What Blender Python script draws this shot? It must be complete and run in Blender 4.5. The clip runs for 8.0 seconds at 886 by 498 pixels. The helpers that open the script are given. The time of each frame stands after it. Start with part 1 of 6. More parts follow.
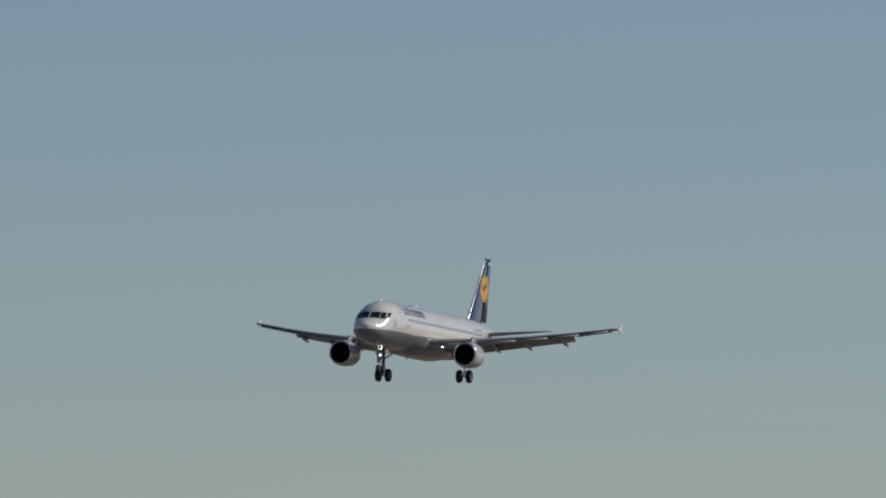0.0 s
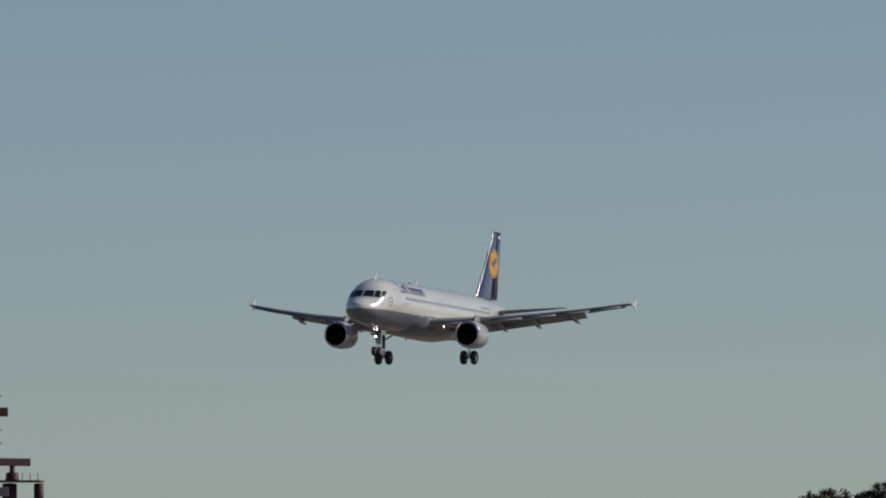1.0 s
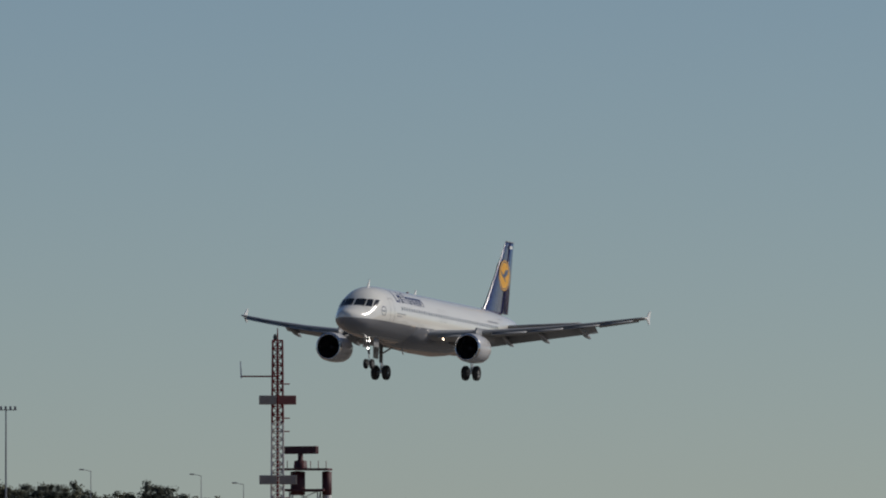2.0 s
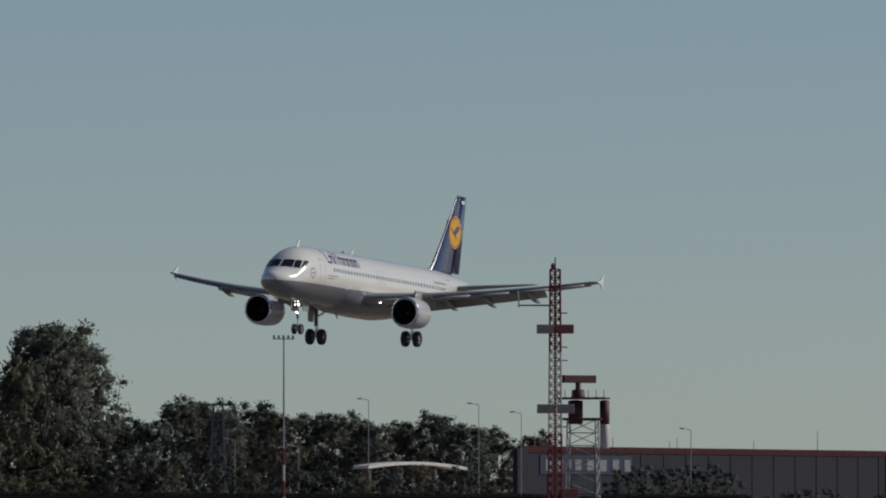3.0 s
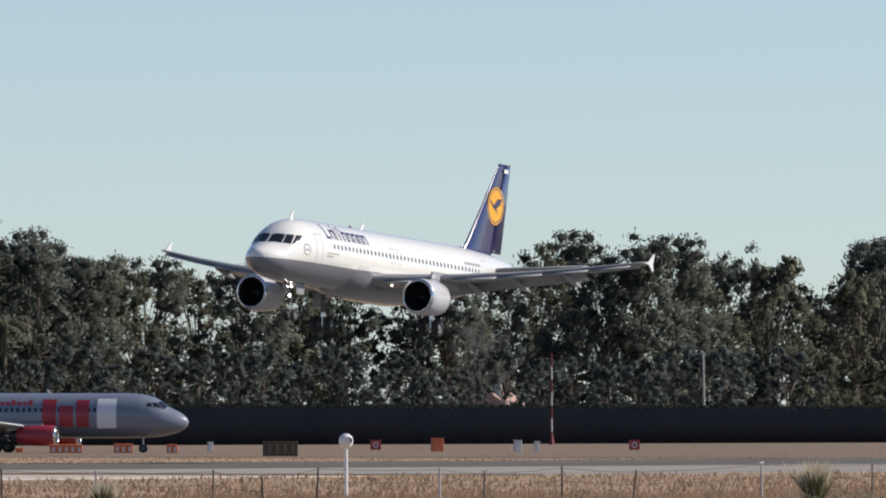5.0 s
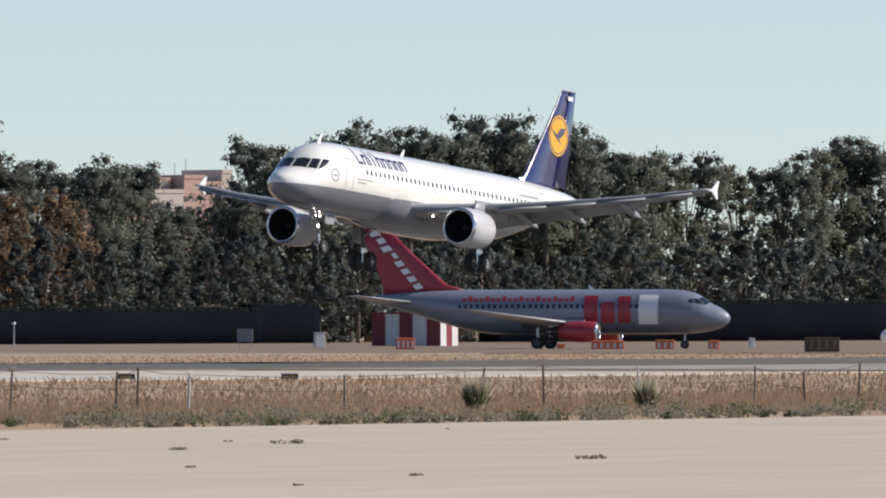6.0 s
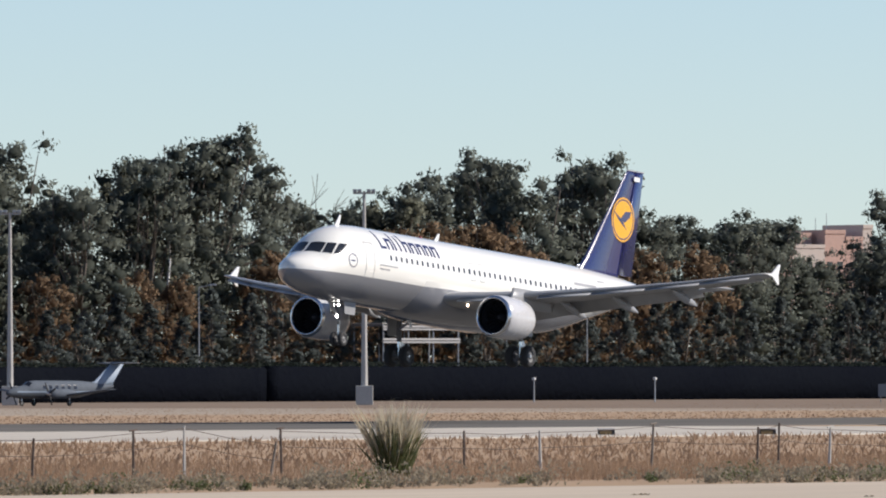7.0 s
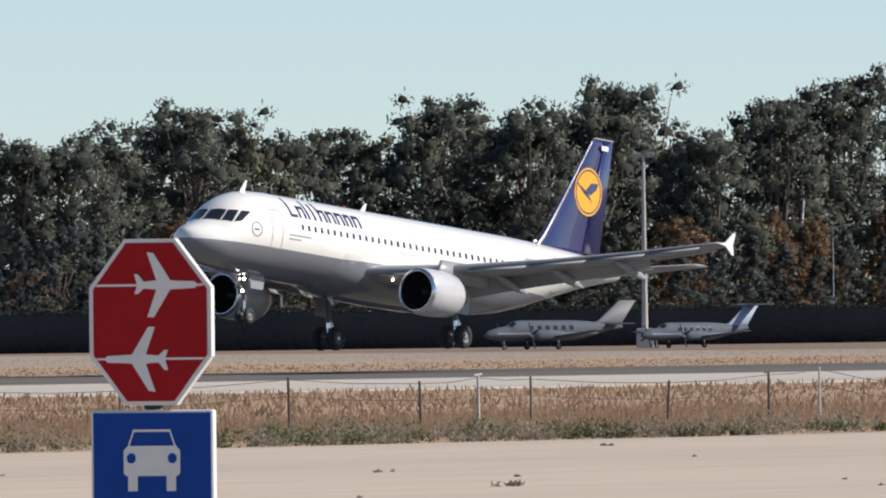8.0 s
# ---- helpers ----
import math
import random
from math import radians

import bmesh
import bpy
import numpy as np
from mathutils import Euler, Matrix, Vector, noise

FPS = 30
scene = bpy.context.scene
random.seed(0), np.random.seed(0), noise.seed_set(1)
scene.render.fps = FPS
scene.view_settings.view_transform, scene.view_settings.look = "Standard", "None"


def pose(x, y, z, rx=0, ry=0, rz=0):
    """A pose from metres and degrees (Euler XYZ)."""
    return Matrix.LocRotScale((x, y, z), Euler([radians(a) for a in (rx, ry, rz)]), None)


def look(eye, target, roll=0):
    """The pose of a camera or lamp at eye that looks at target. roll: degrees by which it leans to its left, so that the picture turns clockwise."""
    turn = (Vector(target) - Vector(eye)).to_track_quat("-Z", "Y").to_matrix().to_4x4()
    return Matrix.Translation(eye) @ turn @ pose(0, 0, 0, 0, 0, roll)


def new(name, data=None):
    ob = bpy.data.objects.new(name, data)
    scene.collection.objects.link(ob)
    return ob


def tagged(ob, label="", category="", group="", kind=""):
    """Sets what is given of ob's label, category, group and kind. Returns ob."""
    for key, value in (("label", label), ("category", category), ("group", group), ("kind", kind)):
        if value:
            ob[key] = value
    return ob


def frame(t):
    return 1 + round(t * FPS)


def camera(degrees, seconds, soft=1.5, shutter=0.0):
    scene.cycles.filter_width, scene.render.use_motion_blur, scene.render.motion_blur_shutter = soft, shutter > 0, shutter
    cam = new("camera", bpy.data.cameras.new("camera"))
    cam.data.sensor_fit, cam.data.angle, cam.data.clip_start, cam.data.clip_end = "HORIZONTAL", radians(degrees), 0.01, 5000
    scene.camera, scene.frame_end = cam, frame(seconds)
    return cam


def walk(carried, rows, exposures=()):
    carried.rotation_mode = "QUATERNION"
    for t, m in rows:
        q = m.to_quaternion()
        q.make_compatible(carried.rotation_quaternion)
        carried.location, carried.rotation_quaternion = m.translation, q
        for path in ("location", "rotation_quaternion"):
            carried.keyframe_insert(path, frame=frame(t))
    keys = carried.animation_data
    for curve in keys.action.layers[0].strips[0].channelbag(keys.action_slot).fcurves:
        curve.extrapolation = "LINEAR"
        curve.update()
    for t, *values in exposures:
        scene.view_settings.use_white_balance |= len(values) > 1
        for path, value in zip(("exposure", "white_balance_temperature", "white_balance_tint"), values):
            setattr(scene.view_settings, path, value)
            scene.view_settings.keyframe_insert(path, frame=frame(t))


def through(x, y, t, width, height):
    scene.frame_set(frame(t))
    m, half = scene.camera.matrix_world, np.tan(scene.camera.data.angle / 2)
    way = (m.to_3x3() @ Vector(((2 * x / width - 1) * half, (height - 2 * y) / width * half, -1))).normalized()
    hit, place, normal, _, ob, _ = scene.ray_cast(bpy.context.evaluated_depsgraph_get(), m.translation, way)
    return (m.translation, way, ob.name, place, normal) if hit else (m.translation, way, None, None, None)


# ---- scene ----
# ---------------------------------------------------------------- camera
# The runway lies along x at y = 335; the camera pans on a tripod at the origin.
cam = camera(4.177, 8.0, soft=2.0)
EYE = Vector((0, 0, 2.55))


def spot(az, dist, z=0.0):
    """A place by its bearing from the camera (degrees from +x towards +y) and its distance."""
    return Vector((dist * math.cos(radians(az)), dist * math.sin(radians(az)), z))


def aim(az, el, roll=0.0):
    way = Vector((math.cos(radians(az)) * math.cos(radians(el)), math.sin(radians(az)) * math.cos(radians(el)), math.sin(radians(el))))
    return look(EYE, EYE + way * 100, roll)


# seconds, bearing, tilt, roll
PAN = [
    (0.0, 18.1874, 1.8159, -0.00),
    (0.5, 18.7768, 1.6713, -0.00),
    (1.0, 19.4013, 1.6204, -0.00),
    (1.2, 19.7104, 1.7483, -0.00),
    (2.3, 21.1869, 1.3805, -0.00),
    (2.5, 21.4934, 1.3006, -0.00),
    (3.0, 22.0691, 1.2286, -0.00),
    (3.5, 23.1565, 1.0181, -0.00),
    (4.0, 24.2065, 1.0287, -0.00),
    (4.5, 25.0167, 0.9035, -0.00),
    (5.0, 26.0028, 0.8209, -0.00),
    (5.2, 26.4079, 0.7356, -0.00),
    (6.3, 29.3103, 0.3811, -0.10),
    (6.5, 29.7713, 0.5064, -0.10),
    (7.0, 31.5783, 0.5970, -0.10),
    (7.5, 33.1214, 0.5064, -0.30),
    (8.0, 34.5686, 0.3385, -0.60),
]
walk(cam, [(t, aim(a, e, r)) for t, a, e, r in PAN],
     exposures=[(0.0, -0.96, 6500, 10), (1.2, -0.97, 6500, 10), (2.5, -1.02, 6500, 10), (3.0, -1.0, 6500, 10), (3.5, -0.72, 6500, 11), (4.0, -0.24, 6500, 12), (4.6, -0.07, 6500, 12.5), (5.2, 0.06, 6500, 12.5), (6.3, 0.17, 6500, 12.5), (8.0, 0.17, 6500, 12.5)])

# ---------------------------------------------------------------- sky and sun
SUN_AZ, SUN_EL = -57.0, 33.5
world = bpy.data.worlds.new("sky")
scene.world = world
world.use_nodes = True
wt = world.node_tree
sky = wt.nodes.new("ShaderNodeTexSky")
sky.sky_type = "NISHITA"
sky.sun_disc = False
sky.sun_elevation, sky.sun_rotation = radians(SUN_EL), radians(90 - SUN_AZ)
sky.air_density, sky.dust_density, sky.ozone_density = 0.645, 0.1, 3.1
wt.links.new(sky.outputs[0], wt.nodes["Background"].inputs[0])
wt.nodes["Background"].inputs[1].default_value = 0.109
sun = new("sun", bpy.data.lights.new("sun", "SUN"))
sun.data.energy, sun.data.angle, sun.data.color = 4.8, radians(0.53), (1.0, 0.935, 0.85)
sun.matrix_world = look(spot(SUN_AZ, 100, 100 * math.tan(radians(SUN_EL))), (0, 0, 0))


# ---------------------------------------------------------------- materials
def shader(name):
    m = bpy.data.materials.new(name)
    m.use_nodes = True
    return m, m.node_tree.nodes, m.node_tree.links, m.node_tree.nodes["Principled BSDF"]


def surface(name, a, b=None, rough=0.6, metal=0.0, fine=8.0, coarse=0.6, bump=0.0, coat=0.0, stretch=(1, 1, 1), island=0.0, piece=0.0, gloss=0.5):
    """Colour between a and b by noise at two scales (per metre), roughness varied, bump in metres."""
    m, n, l, p = shader(name)
    b = b or tuple(c * 0.8 for c in a)
    tc, mp = n.new("ShaderNodeTexCoord"), n.new("ShaderNodeMapping")
    mp.inputs["Scale"].default_value = stretch
    l.new(tc.outputs["Object"], mp.inputs[0])
    t1, t2, mix, ramp = n.new("ShaderNodeTexNoise"), n.new("ShaderNodeTexNoise"), n.new("ShaderNodeMath"), n.new("ShaderNodeMix")
    for t, s, d in ((t1, fine, 6), (t2, coarse, 4)):
        t.inputs["Scale"].default_value, t.inputs["Detail"].default_value = s, d
        l.new(mp.outputs[0], t.inputs["Vector"])
    mix.operation = "MULTIPLY_ADD"
    mix.inputs[1].default_value, mix.inputs[2].default_value = 1.1, -0.55
    add = n.new("ShaderNodeMath")
    l.new(t1.outputs[0], add.inputs[0]), l.new(t2.outputs[0], add.inputs[1])
    l.new(add.outputs[0], mix.inputs[0])
    mix.use_clamp = True
    fac = mix.outputs[0]
    if island or piece:
        r = n.new("ShaderNodeNewGeometry") if island else n.new("ShaderNodeObjectInfo")
        mm = n.new("ShaderNodeMath")
        mm.operation = "MULTIPLY_ADD"
        mm.use_clamp = True
        mm.inputs[1].default_value = island or piece
        l.new(r.outputs["Random Per Island" if island else "Random"], mm.inputs[0])
        sub = n.new("ShaderNodeMath")
        sub.operation = "MULTIPLY_ADD"
        sub.inputs[1].default_value, sub.inputs[2].default_value = 1.0, -0.5 * (island or piece)
        l.new(fac, sub.inputs[0]), l.new(sub.outputs[0], mm.inputs[2])
        fac = mm.outputs[0]
    ramp.data_type = "RGBA"
    ramp.inputs["A"].default_value, ramp.inputs["B"].default_value = (*a, 1), (*b, 1)
    l.new(fac, ramp.inputs["Factor"])
    l.new(ramp.outputs["Result"], p.inputs["Base Color"])
    p.inputs["Metallic"].default_value = metal
    p.inputs["Specular IOR Level"].default_value = gloss
    rr = n.new("ShaderNodeMath")
    rr.operation = "MULTIPLY_ADD"
    rr.inputs[1].default_value, rr.inputs[2].default_value = 0.2, max(rough - 0.1, 0.02)
    l.new(t1.outputs[0], rr.inputs[0]), l.new(rr.outputs[0], p.inputs["Roughness"])
    p.inputs["Coat Weight"].default_value = coat
    p.inputs["Coat Roughness"].default_value = 0.04
    if bump:
        bp = n.new("ShaderNodeBump")
        bp.inputs["Distance"].default_value = bump
        l.new(t1.outputs[0], bp.inputs["Height"]), l.new(bp.outputs[0], p.inputs["Normal"])
    return m


def leaves(name, a, b, through=0.5):
    m = surface(name, a, b, rough=0.8, fine=1.0, coarse=0.12, island=0.22)
    n, l = m.node_tree.nodes, m.node_tree.links
    p = n["Principled BSDF"]
    p.inputs["Specular IOR Level"].default_value = 0.15
    tr, mx = n.new("ShaderNodeBsdfTranslucent"), n.new("ShaderNodeMixShader")
    src = p.inputs["Base Color"].links[0].from_socket
    l.new(src, tr.inputs[0])
    mx.inputs[0].default_value = through
    l.new(p.outputs[0], mx.inputs[1]), l.new(tr.outputs[0], mx.inputs[2])
    l.new(mx.outputs[0], n["Material Output"].inputs[0])
    return m


def glow(name, colour, strength):
    m, n, l, p = shader(name)
    p.inputs["Base Color"].default_value = (*colour, 1)
    p.inputs["Emission Color"].default_value = (*colour, 1)
    p.inputs["Emission Strength"].default_value = strength
    return m


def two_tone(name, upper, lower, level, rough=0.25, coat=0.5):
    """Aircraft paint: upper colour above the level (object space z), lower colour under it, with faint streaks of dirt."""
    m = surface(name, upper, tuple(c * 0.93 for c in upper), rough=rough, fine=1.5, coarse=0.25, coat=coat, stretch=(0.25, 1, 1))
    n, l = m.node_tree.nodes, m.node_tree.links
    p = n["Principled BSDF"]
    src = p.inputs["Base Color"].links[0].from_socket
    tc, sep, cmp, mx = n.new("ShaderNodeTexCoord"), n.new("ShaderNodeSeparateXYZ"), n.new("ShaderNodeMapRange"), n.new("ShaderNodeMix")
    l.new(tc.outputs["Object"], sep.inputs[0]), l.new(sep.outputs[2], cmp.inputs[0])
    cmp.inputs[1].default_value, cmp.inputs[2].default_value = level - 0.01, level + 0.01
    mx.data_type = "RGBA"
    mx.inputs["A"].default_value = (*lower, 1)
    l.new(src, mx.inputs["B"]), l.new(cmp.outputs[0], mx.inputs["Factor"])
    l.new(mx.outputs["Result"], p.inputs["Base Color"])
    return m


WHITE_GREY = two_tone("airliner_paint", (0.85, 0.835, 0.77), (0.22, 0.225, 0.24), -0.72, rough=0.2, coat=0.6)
SILVER = two_tone("silver_paint", (0.2, 0.225, 0.28), (0.16, 0.175, 0.21), -1.0, rough=0.4)
WHITE = surface("white_paint", (0.8, 0.8, 0.78), (0.72, 0.72, 0.7), rough=0.3, fine=2, coat=0.3)
WING_GREY = surface("wing_grey_paint", (0.34, 0.345, 0.35), (0.27, 0.275, 0.28), rough=0.35, fine=2.5, coarse=0.4, stretch=(0.4, 1, 1))
NACELLE = surface("nacelle_paint", (0.62, 0.62, 0.62), (0.5, 0.5, 0.51), rough=0.25, fine=3, coat=0.3)
BLUE = surface("dark_blue_paint", (0.014, 0.017, 0.105), (0.011, 0.013, 0.08), rough=0.25, fine=1, coat=0.6)
GOLD = surface("yellow_paint", (0.85, 0.42, 0.03), (0.75, 0.36, 0.02), rough=0.3, fine=2)
STEEL = surface("steel", (0.55, 0.56, 0.58), (0.42, 0.43, 0.45), rough=0.35, metal=0.9, fine=10)
BARE_LIP = surface("bare_metal_lip", (0.8, 0.8, 0.8), (0.7, 0.7, 0.7), rough=0.22, metal=1.0, fine=10)
DARK_METAL = surface("dark_metal", (0.05, 0.05, 0.055), (0.03, 0.03, 0.033), rough=0.45, metal=0.5, fine=10)
RUBBER = surface("tyre_rubber", (0.022, 0.022, 0.023), (0.035, 0.034, 0.033), rough=0.8, fine=12)
GLASS_DARK = surface("dark_window_glass", (0.015, 0.017, 0.02), (0.02, 0.022, 0.026), rough=0.12, fine=2, coat=0.5)
LINE_GREY = surface("seam_grey", (0.35, 0.35, 0.36), (0.28, 0.28, 0.29), rough=0.5)
LAMP_ON = glow("landing_light", (1.0, 0.95, 0.88), 18.0)
LAMP_DIM = glow("wing_root_light", (1.0, 0.8, 0.6), 12.0)
RED = surface("red_paint", (0.37, 0.03, 0.045), (0.3, 0.026, 0.038), rough=0.4, fine=2, coat=0.2)
MAST_RED = surface("mast_red_paint", (0.22, 0.022, 0.03), (0.15, 0.02, 0.025), rough=0.6, fine=4)
MAST_WHITE = surface("mast_white_paint", (0.66, 0.65, 0.62), (0.5, 0.49, 0.47), rough=0.6, fine=4)
ORANGE = surface("orange_plastic", (0.65, 0.17, 0.06), (0.5, 0.13, 0.05), rough=0.55, fine=3)
SIGN_RED = surface("sign_red_sheet", (0.36, 0.012, 0.014), (0.29, 0.01, 0.012), rough=0.6, fine=6, coarse=2, gloss=0.12)
SIGN_BLUE = surface("sign_blue_sheet", (0.009, 0.06, 0.30), (0.008, 0.05, 0.24), rough=0.6, fine=6, coarse=2, gloss=0.12)
SIGN_WHITE = surface("sign_white_sheet", (0.72, 0.71, 0.68), (0.62, 0.61, 0.58), rough=0.6, fine=6, coarse=2, gloss=0.15)
GALV = surface("galvanised_steel", (0.4, 0.41, 0.42), (0.3, 0.31, 0.32), rough=0.5, metal=0.6, fine=12)
CONCRETE_POST = surface("post_concrete", (0.5, 0.48, 0.44), (0.36, 0.35, 0.33), rough=0.85, fine=9, bump=0.004)
WOOD_POST = surface("weathered_wood", (0.2, 0.17, 0.14), (0.13, 0.11, 0.09), rough=0.85, fine=14, stretch=(1, 1, 0.15))
RUST_POST = surface("rusty_iron", (0.12, 0.085, 0.065), (0.07, 0.055, 0.045), rough=0.8, fine=14)
TERRACOTTA = surface("terracotta_render", (0.5, 0.33, 0.27), (0.43, 0.29, 0.24), rough=0.85, fine=1.5)
BRICK_BAND = surface("pink_render", (0.54, 0.46, 0.40), (0.47, 0.41, 0.36), rough=0.85, fine=1.5)
CLADDING = surface("grey_cladding", (0.04, 0.042, 0.05), (0.03, 0.032, 0.04), rough=0.8, fine=1.0, stretch=(3, 3, 0.2), gloss=0.08)
CLAD_RED = surface("red_cladding", (0.06, 0.022, 0.022), (0.045, 0.018, 0.019), rough=0.8, fine=1, gloss=0.1)
CLAD_LIGHT = surface("pale_cladding", (0.2, 0.21, 0.225), (0.15, 0.16, 0.17), rough=0.5, fine=1)
BARK = surface("bark", (0.17, 0.14, 0.11), (0.1, 0.08, 0.065), rough=0.9, fine=5, stretch=(1, 1, 0.2), bump=0.03)
PALE_BARK = surface("pale_bare_branch", (0.24, 0.22, 0.195), (0.17, 0.158, 0.14), rough=0.9, fine=5)
LEAF_EUC = leaves("eucalyptus_leaf", (0.14, 0.165, 0.14), (0.205, 0.215, 0.175), 0.76)
# Lifted and slightly blue, so distance haze is part of this leaf colour.
LEAF_DARK = leaves("hazed_conifer_leaf", (0.098, 0.116, 0.112), (0.14, 0.16, 0.15), 0.76)
LEAF_OLIVE = leaves("olive_leaf", (0.138, 0.15, 0.112), (0.2, 0.2, 0.148), 0.76)
LEAF_BROWN = leaves("autumn_leaf", (0.19, 0.135, 0.088), (0.29, 0.2, 0.125), 0.76)
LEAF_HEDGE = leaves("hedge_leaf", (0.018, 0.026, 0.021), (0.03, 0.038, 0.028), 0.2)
# Near-black with a blue cast: self-shading and haze put into the core's colour.
HEDGE_CORE = surface("shade_dark_hedge", (0.0052, 0.0062, 0.0096), (0.0076, 0.009, 0.0122), rough=0.95, fine=1.6, coarse=0.12, bump=0.15, gloss=0.0)
LEAF_PALM = leaves("palm_frond", (0.11, 0.125, 0.09), (0.2, 0.2, 0.14), 0.45)
DRY_GRASS = leaves("dry_grass", (0.25, 0.165, 0.105), (0.40, 0.275, 0.18), 0.4)
SHRUB = leaves("grey_green_shrub", (0.23, 0.2, 0.14), (0.37, 0.32, 0.235), 0.4)
GREEN_SHRUB = leaves("green_shrub", (0.09, 0.11, 0.05), (0.16, 0.17, 0.08), 0.35)
PLUME = leaves("pampas_plume", (0.5, 0.44, 0.32), (0.62, 0.56, 0.43), 0.4)
HUB_GREY = surface("wheel_hub_grey", (0.2, 0.2, 0.2), (0.13, 0.13, 0.13), rough=0.6, fine=10)
DRUM_RED = surface("maroon_paint", (0.09, 0.02, 0.024), (0.06, 0.017, 0.02), rough=0.6, fine=3)
NAVY_SIGN = surface("navy_sign_panel", (0.014, 0.02, 0.05), (0.011, 0.016, 0.04), rough=0.5, fine=1)
# Aircraft white and pylon steel greyed: haze and shade put into the colour.
HAZE_GREY = surface("hazed_grey_paint", (0.12, 0.138, 0.16), (0.09, 0.105, 0.125), rough=0.8, fine=2, gloss=0.2)


# ---------------------------------------------------------------- mesh kit
def raw(verts, faces, smooth=False):
    me = bpy.data.meshes.new("mesh")
    me.from_pydata([tuple(v) for v in verts], [], faces)
    if smooth:
        me.polygons.foreach_set("use_smooth", [True] * len(me.polygons))
    me.update()
    return me


def part(name, mesh, material, parent=None, label=""):
    """Links a mesh (or a bmesh) as one object under a thing or under a part."""
    if isinstance(mesh, bmesh.types.BMesh):
        bm, mesh = mesh, bpy.data.meshes.new(name)
        bm.to_mesh(mesh)
        bm.free()
    if not mesh.materials:
        mesh.materials.append(material)
    ob = new(name, mesh)
    ob.parent = parent
    return tagged(ob, label)


def thing(name, m, label, category, group="", kind=""):
    ob = new(name)
    ob.empty_display_size = 0.3
    ob.matrix_world = m
    return tagged(ob, label, category, group, kind)


def smooth(bm, on=True):
    for f in bm.faces:
        f.smooth = on
    return bm


def box(bm, lo, hi, bevel=0.0):
    c = [(a + b) / 2 for a, b in zip(lo, hi)]
    s = [abs(b - a) for a, b in zip(lo, hi)]
    g = bmesh.ops.create_cube(bm, size=1, matrix=Matrix.LocRotScale(c, None, s))
    if bevel:
        es = list({e for v in g["verts"] for e in v.link_edges})
        bmesh.ops.bevel(bm, geom=es, offset=bevel, segments=2, affect="EDGES", profile=0.5)
    return bm


def boxed(lo, hi, bevel=0.0):
    return box(bmesh.new(), lo, hi, bevel)


def rod(bm, a, b, r0, r1=None, n=10, caps=True):
    a, b = Vector(a), Vector(b)
    r1 = r0 if r1 is None else r1
    m = Matrix.Translation((a + b) / 2) @ (b - a).to_track_quat("Z", "Y").to_matrix().to_4x4()
    bmesh.ops.create_cone(bm, cap_ends=caps, segments=n, radius1=r0, radius2=r1, depth=(b - a).length, matrix=m)
    return bm


def rodded(a, b, r0, r1=None, n=10):
    return rod(bmesh.new(), a, b, r0, r1, n)


def lathe(profile, n=32, axis="x", at=(0, 0, 0), squash=1.0):
    """A body of revolution: profile of (along, radius), the axis pointing to -x for 'x'."""
    verts, faces = [], []
    for s, r in profile:
        for k in range(n):
            a = 2 * math.pi * k / n
            if axis == "x":
                verts.append((at[0] - s, at[1] + r * math.cos(a), at[2] + r * math.sin(a) * squash))
            elif axis == "y":
                verts.append((at[0] + r * math.cos(a), at[1] + s, at[2] + r * math.sin(a)))
            else:
                verts.append((at[0] + r * math.cos(a), at[1] + r * math.sin(a), at[2] + s))
    for i in range(len(profile) - 1):
        for k in range(n):
            j = (k + 1) % n
            faces.append((i * n + k, i * n + j, (i + 1) * n + j, (i + 1) * n + k))
    return raw(verts, faces, True)


def loft(rings, closed=True, ends=True):
    """Skin over rings of equal length."""
    n = len(rings[0])
    verts = [v for r in rings for v in r]
    faces = []
    for i in range(len(rings) - 1):
        for k in range(n if closed else n - 1):
            j = (k + 1) % n
            faces.append((i * n + k, i * n + j, (i + 1) * n + j, (i + 1) * n + k))
    if ends:
        faces += [tuple(range(n - 1, -1, -1)), tuple(range((len(rings) - 1) * n, len(rings) * n))]
    return raw(verts, faces, True)


def foil(chord, thick, n=12):
    """A wing section, leading edge at 0, (back, up) round from the trailing edge over the top."""
    pts = []
    for k in range(2 * n):
        u = math.cos(math.pi * k / n)
        x = (1 + u) / 2
        t = thick * 5 * (0.2969 * math.sqrt(x) - 0.126 * x - 0.3516 * x ** 2 + 0.2843 * x ** 3 - 0.1036 * x ** 4)
        camber = 0.08 * thick * math.sin(math.pi * x)
        pts.append((x * chord, (t if k <= n else -t) * chord + camber * chord))
    return pts


def plate(points, depth, axis="z"):
    """A flat outline (list of 2D points) with a thickness, in the plane across the axis."""
    bm = bmesh.new()
    put = {"z": lambda u, v, w: (u, v, w), "y": lambda u, v, w: (u, w, v), "x": lambda u, v, w: (w, u, v)}[axis]
    lo = [bm.verts.new(put(u, v, -depth / 2)) for u, v in points]
    hi = [bm.verts.new(put(u, v, depth / 2)) for u, v in points]
    n = len(points)
    bm.faces.new(lo[::-1]), bm.faces.new(hi)
    for i in range(n):
        bm.faces.new((lo[i], lo[(i + 1) % n], hi[(i + 1) % n], hi[i]))
    bmesh.ops.recalc_face_normals(bm, faces=bm.faces)
    return bm


